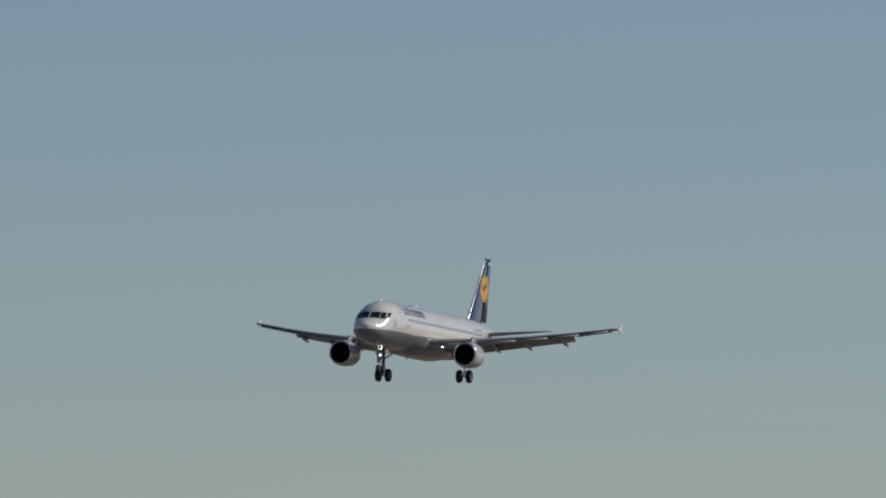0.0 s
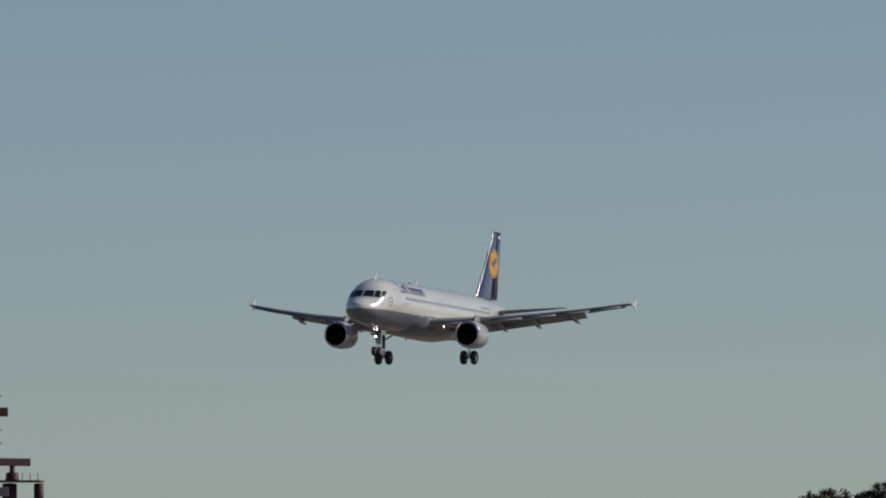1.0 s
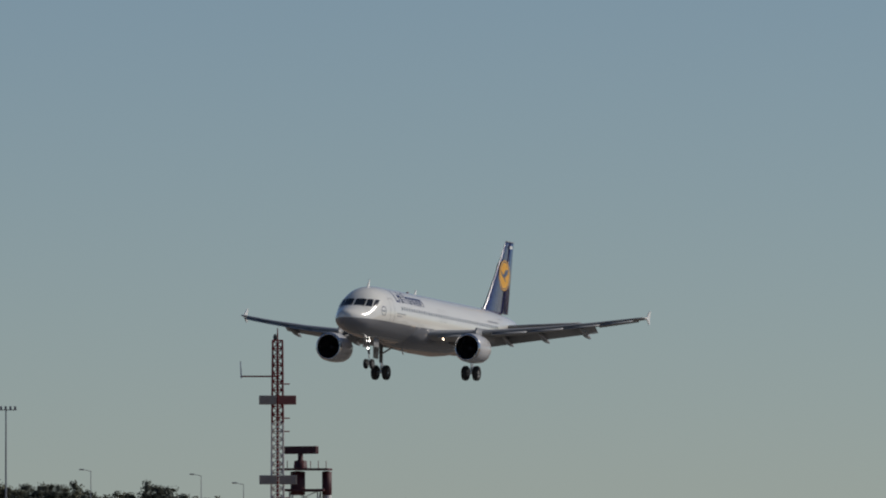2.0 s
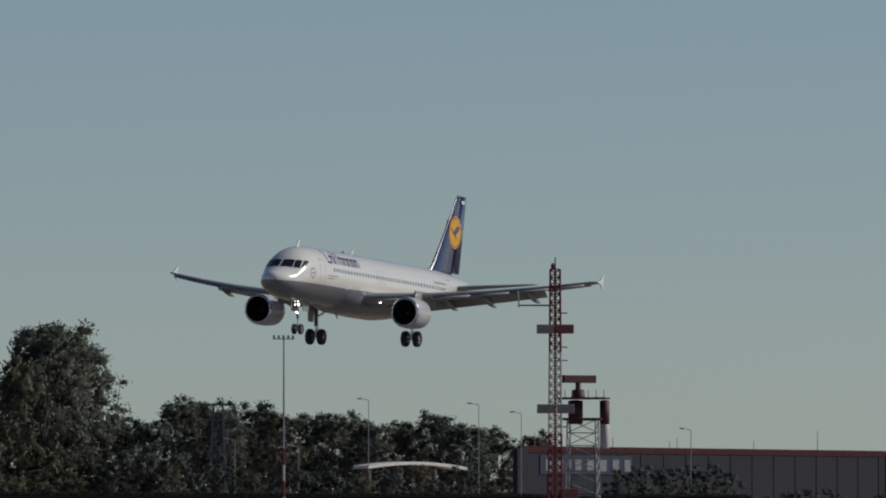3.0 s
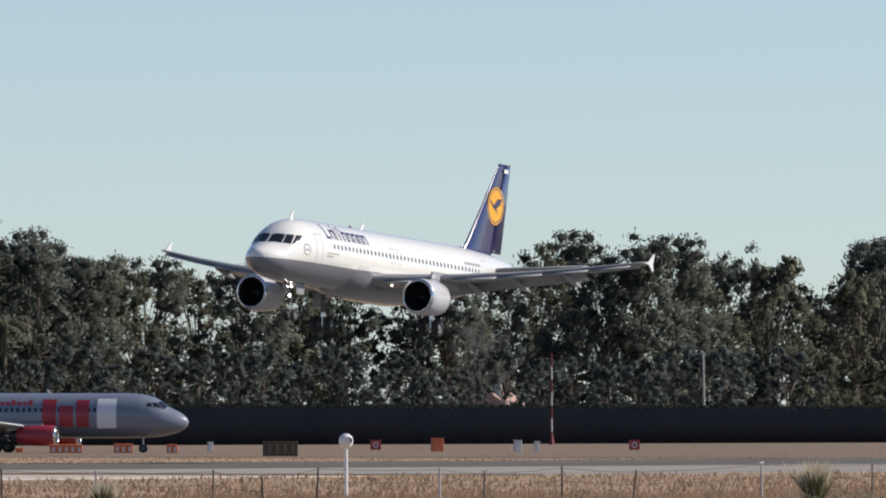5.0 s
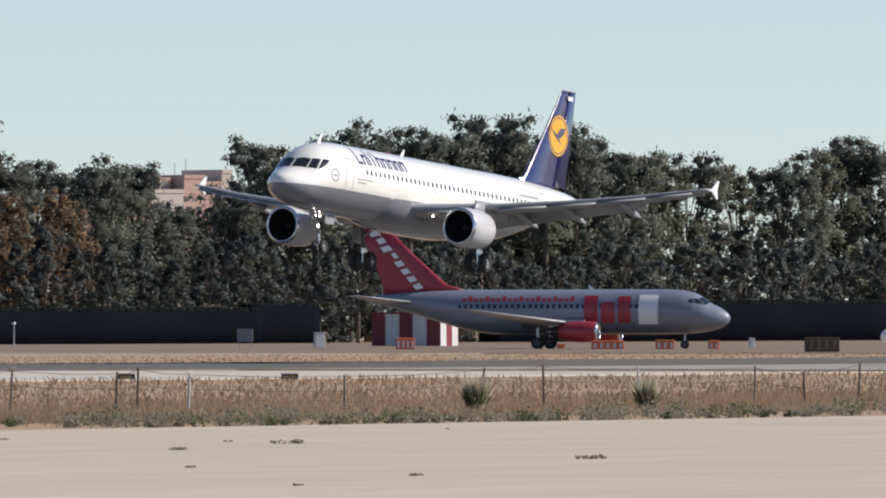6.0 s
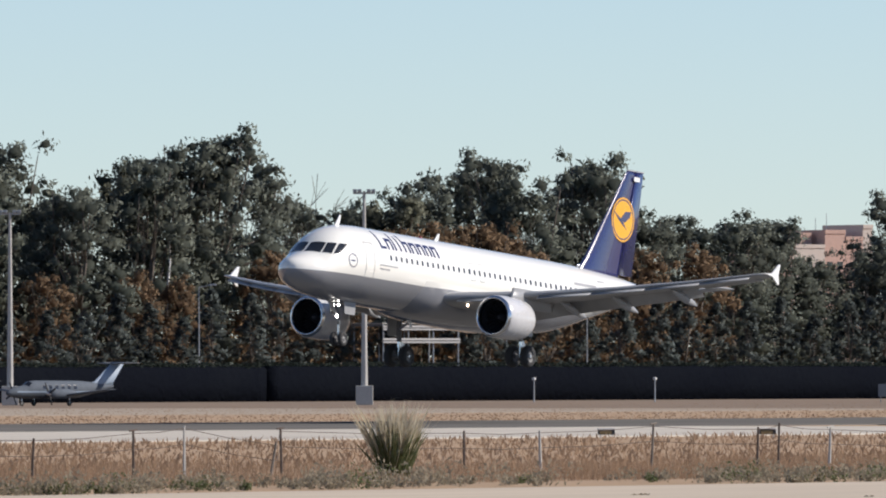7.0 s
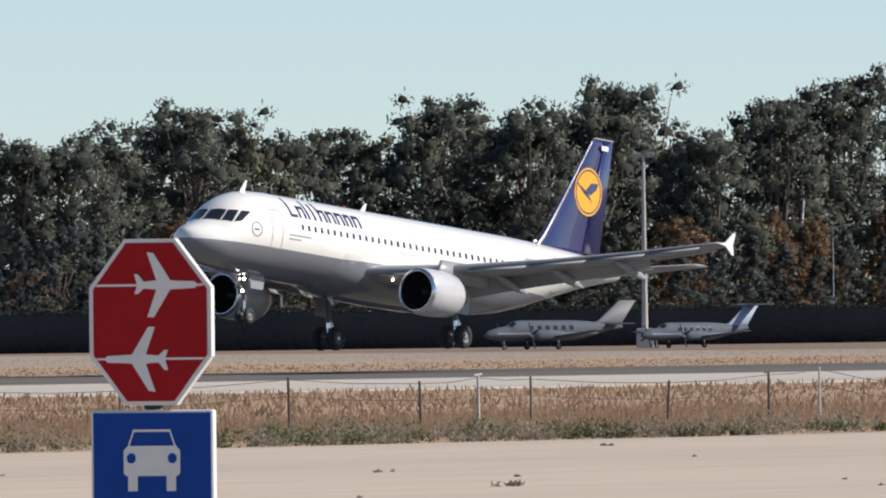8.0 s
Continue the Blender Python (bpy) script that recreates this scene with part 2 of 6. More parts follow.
# ---------------------------------------------------------------- ground
def ground_band(name, y0, y1, material, label, category, z, x0=-600, x1=4000, step=20.0, wobble=0.0, seed=1):
    """A strip of ground along the runway with slightly uneven edges and a real thickness."""
    xs = np.arange(x0, x1 + step, step)
    verts, faces = [], []
    for x in xs:
        w = [wobble * noise.noise((x * 0.13, seed + k * 7.3, 0)) + wobble * 0.5 * noise.noise((x * 0.6, seed + k * 3.3, 2)) for k in (0, 1)]
        a, b = y0(x) if callable(y0) else y0, y1(x) if callable(y1) else y1
        verts += [(x, a + w[0], z), (x, b + w[1], z), (x, b + w[1], -0.3), (x, a + w[0], -0.3)]
    for i in range(len(xs) - 1):
        p, q = 4 * i, 4 * i + 4
        faces += [(p, q, q + 1, p + 1), (p + 1, q + 1, q + 2, p + 2), (p, p + 3, q + 3, q)]
    ob = part(name, raw(verts, faces), material)
    return tagged(ob, label, category, kind="structure")


DIRT = surface("dry_soil_and_grass", (0.47, 0.325, 0.205), (0.34, 0.25, 0.17), rough=0.95, fine=0.5, coarse=0.04, bump=0.05, stretch=(0.35, 1, 1), gloss=0.05)
GREYDIRT = surface("grey_soil", (0.42, 0.345, 0.265), (0.33, 0.275, 0.215), rough=0.95, fine=0.4, coarse=0.05, bump=0.04, stretch=(0.3, 1, 1), gloss=0.05)
ASPHALT = surface("runway_asphalt", (0.11, 0.105, 0.097), (0.19, 0.18, 0.165), rough=0.85, fine=0.6, coarse=0.05, stretch=(0.1, 1, 1), gloss=0.0)
PALE_ASPHALT = surface("worn_pale_asphalt", (0.66, 0.6, 0.5), (0.4, 0.365, 0.315), rough=0.9, fine=0.35, coarse=0.05, stretch=(0.05, 1, 1), gloss=0.08)
APRON = surface("sandy_concrete", (0.62, 0.52, 0.40), (0.46, 0.39, 0.305), rough=0.9, fine=0.7, coarse=0.07, bump=0.01, stretch=(0.15, 1, 1), gloss=0.06)

me = raw([(-4500, -4500, -0.02), (4800, -4500, -0.02), (4800, 4800, -0.02), (-4500, 4800, -0.02)], [(0, 1, 2, 3)])
tagged(part("ground", me, DIRT), "flat airfield ground of dry soil and sparse grass", "ground", kind="structure")
APRON_EDGE = lambda x: 143.0 - 0.02 * (x - 206)
ground_band("apron", -200, APRON_EDGE, APRON, "sandy worn concrete apron with weeds in its joints", "apron", 0.02, wobble=0.5)
GREY_ASPHALT = surface("worn_grey_asphalt", (0.42, 0.39, 0.345), (0.24, 0.222, 0.198), rough=0.9, fine=0.35, coarse=0.05, stretch=(0.05, 1, 1), gloss=0.0)
DULL_SOIL = surface("dull_grey_brown_soil", (0.29, 0.215, 0.155), (0.2, 0.158, 0.122), rough=0.95, fine=0.5, coarse=0.05, bump=0.05, stretch=(0.35, 1, 1), gloss=0.05)
ground_band("taxiway", 258, 306, PALE_ASPHALT, "pale worn asphalt strip beside the runway", "taxiway", 0.02, x1=520, wobble=0.6, seed=4)
ground_band("taxiway", 258, 306, GREY_ASPHALT, "greyer worn asphalt strip beside the runway", "taxiway", 0.02, x0=540, wobble=0.6, seed=5)
ground_band("verge", 357, 640, DULL_SOIL, "dull grey-brown soil verge with sparse grass", "ground", 0.014, x0=800, wobble=4, seed=19)
ground_band("runway", 308, 356, ASPHALT, "dark asphalt runway", "runway", 0.03, wobble=0.3, seed=6)
ground_band("verge", 432, 640, GREYDIRT, "grey bare soil verge beyond the runway", "ground", 0.01, wobble=6, seed=9)


# ---------------------------------------------------------------- airliners
# Aircraft space: nose at the origin, +x forward, +y to port, z from the cabin's centre line.
class Hull:
    """A fuselage given by stations: distance aft, top, bottom, half width."""

    def __init__(self, rows):
        self.s = np.array(rows, float)

    def at(self, x):
        x = np.clip(x, self.s[0, 0], self.s[-1, 0])
        i = min(max(int(np.searchsorted(self.s[:, 0], x)) - 1, 0), len(self.s) - 2)
        x0, x1 = self.s[i, 0], self.s[i + 1, 0]
        h, u = x1 - x0, (x - x0) / (x1 - x0)
        out = []
        for c in (1, 2, 3):
            y = self.s[:, c]
            sl = [0.0, 0.0]
            for q, j in enumerate((i, i + 1)):
                a = (y[j] - y[j - 1]) / (self.s[j, 0] - self.s[j - 1, 0]) if j > 0 else None
                b = (y[j + 1] - y[j]) / (self.s[j + 1, 0] - self.s[j, 0]) if j + 1 < len(y) else None
                sl[q] = b if a is None else a if b is None else (0.0 if a * b <= 0 else 2 * a * b / (a + b))
            out.append((2 * u ** 3 - 3 * u ** 2 + 1) * y[i] + (u ** 3 - 2 * u ** 2 + u) * h * sl[0] + (3 * u ** 2 - 2 * u ** 3) * y[i + 1] + (u ** 3 - u ** 2) * h * sl[1])
        return out

    def skin(self, x, phi, off=0.0):
        """A point of the skin at x aft and the angle phi from the top (degrees, + to port)."""
        t, b, w = self.at(x)
        c, hh, a = (t + b) / 2, (t - b) / 2, radians(phi)
        return Vector((-x, (w + off) * math.sin(a), c + (hh + off) * math.cos(a)))

    def side(self, x, z, sign, off=0.0):
        t, b, w = self.at(x)
        c, hh = (t + b) / 2, (t - b) / 2
        return self.skin(x, sign * math.degrees(math.acos(max(-1, min(1, (z - c) / hh)))), off)

    def mesh(self, n=48):
        xs = sorted(set([r[0] for r in self.s] + list(np.linspace(self.s[0, 0], 6, 40)) + list(np.linspace(6, self.s[-1, 0], 36))))
        return loft([[self.skin(x, 360 * k / n) for k in range(n)] for x in xs])

    def pane(self, corners, off=0.012, n=5, deep=0.01):
        """A curved panel on the skin from four (aft, phi) corners: low front, low back, high back, high front."""
        g = []
        for i in range(n + 1):
            for j in range(n + 1):
                u, v = i / n, j / n
                w = [(1 - u) * (1 - v), u * (1 - v), u * v, (1 - u) * v]
                x, p = (sum(a * c[q] for a, c in zip(w, corners)) for q in (0, 1))
                g.append(self.skin(x, p, off))
        f = [(i * (n + 1) + j, (i + 1) * (n + 1) + j, (i + 1) * (n + 1) + j + 1, i * (n + 1) + j + 1) for i in range(n) for j in range(n)]
        return raw(g, f, True)

    def glaze(self, corners, off=0.012):
        """A window panel from four (phi, height) corners near the nose."""
        out = []
        for phi, z in corners:
            lo, hi = 0.3, 5.0
            for _ in range(30):
                mid = (lo + hi) / 2
                lo, hi = (mid, hi) if self.skin(mid, phi).z < z else (lo, mid)
            out.append((lo, phi))
        return self.pane(out, off, 6)

    def patch(self, x0, x1, z0, z1, sign, off=0.012, slant=0.0, n=4):
        """A panel on the flank between two stations and two heights; slant leans it aft with height."""
        g = []
        for i in range(n + 1):
            for j in range(n + 1):
                z = z0 + (z1 - z0) * j / n
                g.append(self.side(x0 + (x1 - x0) * i / n + slant * (z - z0), z, sign, off))
        f = [(i * (n + 1) + j, (i + 1) * (n + 1) + j, (i + 1) * (n + 1) + j + 1, i * (n + 1) + j + 1) for i in range(n) for j in range(n)]
        return raw(g, f, True)

    def outline(self, x0, x1, z0, z1, sign, wide=0.05):
        """A thin seam round a door."""
        ms = [self.patch(x0, x1, z0, z0 + wide, sign), self.patch(x0, x1, z1 - wide, z1, sign), self.patch(x0, x0 + wide, z0 + wide, z1 - wide, sign), self.patch(x1 - wide, x1, z0 + wide, z1 - wide, sign)]
        bm = bmesh.new()
        for me in ms:
            bm.from_mesh(me)
            bpy.data.meshes.remove(me)
        return bm


def wing(rows, sign, n=12):
    """A lifting surface from rows of (out, leading edge aft, chord, up, thickness, twist degrees)."""
    rings = []
    for y, le, c, z, t, tw in rows:
        a = radians(tw)
        rings.append([(-(le + (u - 0.3 * c) * math.cos(a) + 0.3 * c - v * math.sin(a)), sign * y, z - (u - 0.3 * c) * math.sin(a) + v * math.cos(a)) for u, v in foil(c, t, n)])
    return loft(rings if sign > 0 else rings[::-1])


def wheel(parent, x, y, z, r, w, name="wheel"):
    tyre = lathe([(-w * 0.5, r * 0.55), (-w * 0.5, r * 0.78), (-w * 0.42, r * 0.93), (-w * 0.2, r), (w * 0.2, r), (w * 0.42, r * 0.93), (w * 0.5, r * 0.78), (w * 0.5, r * 0.55)], 28, "y", (x, y, z))
    ob = part(name, tyre, RUBBER, parent, "black rubber tyre on a pale hub")
    hub = lathe([(-w * 0.44, 0.01), (-w * 0.44, r * 0.2), (-w * 0.3, r * 0.24), (-w * 0.33, r * 0.5), (-w * 0.47, r * 0.57), (w * 0.47, r * 0.57), (w * 0.33, r * 0.5), (w * 0.3, r * 0.24), (w * 0.44, r * 0.2), (w * 0.44, 0.01)], 24, "y", (x, y, z))
    part("rim", hub, HUB_GREY, ob)
    return ob


def nacelle(parent, x, y, z, paint, r=1.12, length=3.5, squash=1.0, label=""):
    """An engine pod whose intake lies at x aft."""
    at = (-x, y, z)
    cowl = part("engine", lathe([(0.0, r * 0.86), (0.10, r * 0.93), (0.35, r * 0.985), (0.9, r), (1.7, r * 0.99), (2.6, r * 0.92), (length, r * 0.76), (length, r * 0.72), (length - 0.5, r * 0.66)], 40, "x", at, squash), paint, parent, label or "pale grey jet engine pod")
    part("intake_lip", lathe([(0.42, r * 0.775), (0.18, r * 0.785), (0.06, r * 0.80), (-0.02, r * 0.83), (0.0, r * 0.865), (0.06, r * 0.91), (0.14, r * 0.95)], 40, "x", (at[0] + 0.008, y, z), squash), BARE_LIP, cowl, "bare metal intake lip")
    part("intake_duct", lathe([(0.42, r * 0.775), (0.8, r * 0.77), (1.15, r * 0.78)], 40, "x", at, squash), DARK_METAL, cowl)
    ring = [(at[0] - 1.0 - (0.1 if k % 2 else -0.06), y + r * rr * math.cos(math.pi * k / 24), z + r * rr * math.sin(math.pi * k / 24) * squash) for rr in (0.24, 0.5, 0.77) for k in range(48)]
    fan = raw(ring, [(48 * i + k, 48 * i + (k + 1) % 48, 48 * i + 48 + (k + 1) % 48, 48 * i + 48 + k) for i in (0, 1) for k in range(48)])
    part("fan", fan, DARK_METAL, cowl, "dark fan blades")
    part("spinner", lathe([(0.55, 0.01), (0.62, 0.09 * r), (0.8, 0.19 * r), (1.05, 0.26 * r)], 24, "x", at), DARK_METAL, cowl)
    part("core_nozzle", lathe([(length - 0.6, r * 0.6), (length + 0.1, r * 0.52), (length + 0.75, r * 0.4), (length + 0.75, r * 0.37), (length + 0.2, r * 0.36)], 32, "x", at), DARK_METAL, cowl, "dark exhaust nozzle")
    part("exhaust_cone", lathe([(length + 0.2, r * 0.3), (length + 0.9, r * 0.16), (length + 1.2, 0.02)], 24, "x", at), STEEL, cowl)
    return cowl


WING_UP = lambda y: -1.22 + (y - 2) * 0.074 + (y - 2) ** 2 * 0.0041
WING_LE = lambda y: 12.1 + (y - 1.97) * 0.563


def arrival():
    """The twin-jet that lands: a medium single-aisle airliner, wheels and flaps out."""
    top = thing("airliner", Matrix(), "white twin-jet airliner with dark blue tail landing, wheels and flaps down", "airliner")
    hull = Hull([(0, -.62, -.70, .03), (.06, -.42, -.95, .27), (.2, -.25, -1.14, .52), (.5, -.08, -1.36, .82), (1.0, .12, -1.6, 1.14), (1.6, .36, -1.77, 1.40), (2.1, .76, -1.87, 1.55), (2.6, 1.2, -1.93, 1.67), (3.1, 1.52, -1.98, 1.76), (3.9, 1.84, -2.03, 1.87), (4.9, 2.01, -2.06, 1.95), (6.2, 2.07, -2.07, 1.975), (15, 2.07, -2.07, 1.975), (24, 2.07, -2.07, 1.975), (26, 2.07, -1.85, 1.95), (28, 2.05, -1.4, 1.85), (30, 2.0, -.85, 1.66), (32, 1.92, -.3, 1.38), (34, 1.8, .22, 1.05), (36, 1.6, .65, .62), (37.0, 1.36, .85, .33), (37.3, 1.2, .97, .12)])
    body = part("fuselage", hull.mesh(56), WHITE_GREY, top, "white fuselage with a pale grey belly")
    for s in (1, -1):
        for q in ([(2.5, 0.3), (37, 0.27), (31, 0.84), (2.5, 0.84)], [(39.5, 0.27), (57, 0.24), (47, 0.84), (33, 0.84)], [(59.5, 0.25), (67, 0.3), (57, 0.84), (49.5, 0.84)]):
            part("windscreen", hull.glaze([(p * s, z) for p, z in q]), GLASS_DARK, body, "dark cockpit window")
        part("door", hull.outline(4.75, 5.6, -0.78, 1.12, s), LINE_GREY, body, "cabin door with a grey seam")
        part("door", hull.outline(29.3, 30.1, -0.5, 1.25, s), LINE_GREY, body, "cabin door with a grey seam")
        for xd in (15.35, 16.3):
            part("overwing_exit", hull.outline(xd, xd + 0.5, 0.02, 0.98, s, 0.03), LINE_GREY, body)
        pane = None
        for k in range(41):
            x = 7.15 + 0.533 * k
            if pane is None:
                pane = hull.patch(7.15, 7.31, 0.34, 0.60, s, 0.014, n=2)
            if x < 23.8:
                w = part("window", pane, GLASS_DARK, body)
                w.location = (-(x - 7.15), 0, 0)
            else:
                part("window", hull.patch(x, x + 0.16, 0.34, 0.60, s, 0.014, n=2), GLASS_DARK, body)
        # The name over the windows, as plain bars of letter size.
        xs, zs = 6.45, 0.92
        for k, (w, h, lo) in enumerate(((0.6, 0.9, 0), (0.6, 0.6, 0), (0.36, 0.9, 0), (0.36, 0.8, 0), (0.6, 0.9, 0), (0.6, 0.6, 0), (0.6, 0.6, 0), (0.54, 0.6, 0), (0.6, 0.6, 0))):
            part("lettering", hull.patch(xs, xs + 0.16, zs, zs + h, s, 0.014), BLUE, body)
            if w > 0.4:
                top_z = zs + (0.6 if k else 0.14)
                part("lettering", hull.patch(xs + 0.16, xs + w - 0.16, top_z - 0.14, top_z, s, 0.014), BLUE, body)
                part("lettering", hull.patch(xs + w - 0.16, xs + w, zs, top_z, s, 0.014), BLUE, body)
            xs += w + 0.14
        part("lettering", hull.patch(26.4, 28.9, 0.78, 0.93, s, 0.014), LINE_GREY, body, "small grey line of illegible lettering")
        part("lettering", hull.patch(6.1, 7.9, -0.02, 0.05, s, 0.014), LINE_GREY, body)
        part("lettering", hull.patch(6.1, 7.1, -0.22, -0.15, s, 0.014), LINE_GREY, body)
        part("lettering", hull.patch(24.6, 26.3, -0.62, -0.38, s, 0.014), DARK_METAL, body, "dark registration bars")
        # The small round mark behind the cockpit.
        ring, bird = [], []
        for k in range(24):
            a = 2 * math.pi * k / 24
            ring += [hull.side(3.62 + r * math.cos(a), 0.02 + r * math.sin(a), s, 0.014) for r in (0.36, 0.32)]
        part("emblem", raw(ring, [(2 * k, 2 * k + 1, (2 * k + 3) % 48, (2 * k + 2) % 48) for k in range(24)], True), BLUE, body, "thin blue ring emblem")
        part("emblem", hull.patch(3.48, 3.8, -0.02, 0.04, s, 0.014, slant=-0.8), BLUE, body)
    # Belly fairing over the wing box.
    rows = []
    for x, d, w in ((9.8, 1.7, 1.2), (10.9, 2.2, 1.95), (12.4, 2.42, 2.28), (16, 2.5, 2.32), (19, 2.48, 2.2), (21, 2.3, 1.85), (22.6, 1.9, 1.2)):
        rows.append([(-x, w * math.sin(a) * (1.0), -0.42 - (d - 0.42) * max(0, math.cos(a)) ** 0.6 if abs(a) < 1.5 else -0.42) for a in np.linspace(-math.pi / 2, math.pi / 2, 19)])
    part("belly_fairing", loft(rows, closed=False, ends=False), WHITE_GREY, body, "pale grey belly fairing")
    part("antenna", plate([(-4.55, 1.98), (-4.95, 1.98), (-5.12, 2.55), (-4.98, 2.55)], 0.05, "y"), WHITE, body)
    part("antenna", plate([(-14.6, 2.05), (-15.0, 2.05), (-15.15, 2.48), (-15.0, 2.48)], 0.05, "y"), WHITE, body)
    part("antenna", plate([(-12.2, -2.4), (-12.6, -2.4), (-12.8, -2.75), (-12.65, -2.75)], 0.04, "y"), WHITE, body)
    part("beacon", lathe([(0, 0.12), (0.08, 0.1), (0.13, 0.02)], 12, "z", (-13.2, 0, 2.07)), MAST_RED, body)
    for s in (1, -1):
        side = "port" if s > 0 else "starboard"
        ys = (1.2, 1.97, 4.0, 6.4, 10.0, 13.5, 16.6, 16.95)
        ch = (6.9, 6.6, 5.2, 3.95, 3.05, 2.25, 1.55, 1.2)
        w = part("wing", wing([(y, WING_LE(max(y, 1.5)) + (0.12 if y > 16.8 else 0), c, WING_UP(y), 0.135 - 0.03 * y / 17, 1.5) for y, c in zip(ys, ch)], s, 14), WING_GREY, top, "grey swept wing with flaps down")
        # Slats drooped ahead of the leading edge.
        for y0, y1 in ((2.9, 5.0), (6.6, 9.0), (9.05, 11.5), (11.55, 14.0), (14.05, 16.3)):
            rr = [(y, WING_LE(y) - 0.22, 0.62 - 0.012 * y, WING_UP(y) - 0.17, 0.2, -24) for y in (y0, y1)]
            part("slat", wing(rr, s, 8), WING_GREY, w)
        # Flaps lowered behind the trailing edge.
        for y0, y1, c0, c1 in ((2.1, 6.2, 1.7, 1.35), (6.3, 13.1, 1.3, 0.85)):
            rr = []
            for y, c in ((y0, c0), (y1, c1)):
                te = WING_LE(y) + np.interp(y, ys, ch)
                rr.append((y, te - 0.5 * c, c, WING_UP(y) - 0.2, 0.12, 30))
            part("flap", wing(rr, s, 8), WING_GREY, w, "lowered grey flap")
        rr = [(y, WING_LE(y) + np.interp(y, ys, ch) - 0.35, 0.5, WING_UP(y) - 0.07, 0.1, 8) for y in (13.3, 16.2)]
        part("aileron", wing(rr, s, 8), WING_GREY, w)
        for y in (6.45, 9.15, 12.2):
            te = WING_LE(y) + np.interp(y, ys, ch)
            pr = [(-1.7, 0.02), (-1.3, 0.1), (-0.8, 0.15), (-0.1, 0.17), (0.6, 0.12), (1.0, 0.06), (1.25, 0.01)]
            me = lathe(pr, 14, "x", (0, 0, 0), 1.45)
            f = part("flap_fairing", me, WING_GREY, w, "grey canoe-shaped flap track fairing")
            f.matrix_local = Matrix.Translation((-(te + 0.25), s * y, WING_UP(y) - 0.5)) @ pose(0, 0, 0, 0, -12, 0)
        # Wing tip fence.
        x0, z0 = WING_LE(16.95) + 0.1, WING_UP(16.95)
        f = part("wingtip_fence", plate([(-x0 - 0.1, z0), (-x0 - 0.7, z0 + 0.1), (-x0 - 1.36, z0 + 0.62), (-x0 - 1.54, z0 + 0.62), (-x0 - 1.36, z0 + 0.04), (-x0 - 1.46, z0 - 0.46), (-x0 - 1.3, z0 - 0.46), (-x0 - 0.75, z0 - 0.08)], 0.07, "y"), WHITE, w, "white wing tip fence")
        f.location = (0, s * 16.98, 0)
        # Engine, pylon.
        e = nacelle(top, 11.42, s * 5.79, -2.23, NACELLE, 1.15, 3.0)
        py = part("pylon", wing([(0, 13.0, 4.6, 0, 0.09, 0), (1.0, 13.4, 4.4, 0, 0.08, 0)], 1, 8), WING_GREY, e)
        py.matrix_local = Matrix.Translation((0, s * 5.75, -1.55)) @ pose(0, 0, 0, 90, 0, 0)
        part("strake", plate([(-12.4, 0), (-13.6, 0), (-13.6, 0.3)], 0.03, "y"), NACELLE, e).matrix_local = Matrix.Translation((0, s * (5.75 - 0.75), -1.35)) @ pose(0, 0, 0, 35 * s, 0, 0)
        # Main undercarriage.
        leg = part("main_gear", rodded((-17.5, s * 3.75, -1.1), (-17.72, s * 3.795, -3.05), 0.15, 0.14, 14), HUB_GREY, top, "main landing gear leg with two wheels")
        part("piston", rodded((-17.72, s * 3.795, -3.0), (-17.76, s * 3.795, -3.86), 0.09, 0.09, 12), BARE_LIP, leg)
        part("axle", rodded((-17.76, s * 3.15, -3.84), (-17.76, s * 4.44, -3.84), 0.08, 0.08, 10), STEEL, leg)
        part("side_stay", rodded((-17.6, s * 3.75, -2.4), (-17.4, s * 2.1, -1.5), 0.07, 0.07, 8), STEEL, leg)
        part("torque_link", plate([(-17.8, -2.9), (-18.15, -3.25), (-17.8, -3.65), (-17.75, -3.3)], 0.16, "y"), STEEL, leg).location = (0, s * 3.795, 0)
        part("gear_door", plate([(-17.0, -1.25), (-18.3, -1.25), (-18.15, -2.75), (-17.2, -2.75)], 0.05, "y"), WING_GREY, leg, "grey gear door").location = (0, s * 4.22, 0)
        for dy in (-0.46, 0.46):
            wheel(leg, -17.76, s * 3.795 + dy, -3.84, 0.585, 0.42)
        # Tailplane.
        part("tailplane", wing([(0.5, 31.4, 3.7, 0.72, 0.1, -1), (6.22, 34.75, 1.4, 1.36, 0.09, -1)], s, 10), WING_GREY, top, "pale grey tailplane")
        # Lights at the wing root.
        part("wing_root_light", lathe([(0, 0.06), (0.03, 0.045), (0.04, 0.005)][::-1], 14, "x", (-13.28, s * 3.1, WING_UP(3.1) - 0.36)), LAMP_DIM, w, "lit landing light in the wing root")
    # Fin and rudder.
    fin = []
    for z, le, te in ((1.7, 29.4, 34.0), (2.05, 29.75, 34.03), (2.6, 30.35, 34.2), (5.0, 32.32, 34.75), (7.6, 34.35, 35.45), (7.8, 34.58, 35.45)):
        fin.append((z, le, te))
    bm_rows = [[(-(le + (te - le) * 1.02 * u), v * 1.0, z) for u, v in [(a / (te - le), b) for a, b in foil(te - le, 0.1, 12)]] for z, le, te in fin]
    tail = part("fin", loft(bm_rows), BLUE, top, "dark blue tail fin with a yellow disc")
    rud = []
    for z, te, end in ((2.0, 34.05, 35.5), (5.0, 34.78, 35.95), (7.8, 35.48, 36.3)):
        t = 0.11 - 0.006 * z
        rud.append([(-te, t, z), (-te - 0.05, t * 1.1, z), (-end, 0.012, z), (-end, -0.012, z), (-te - 0.05, -t * 1.1, z), (-te, -t, z)])
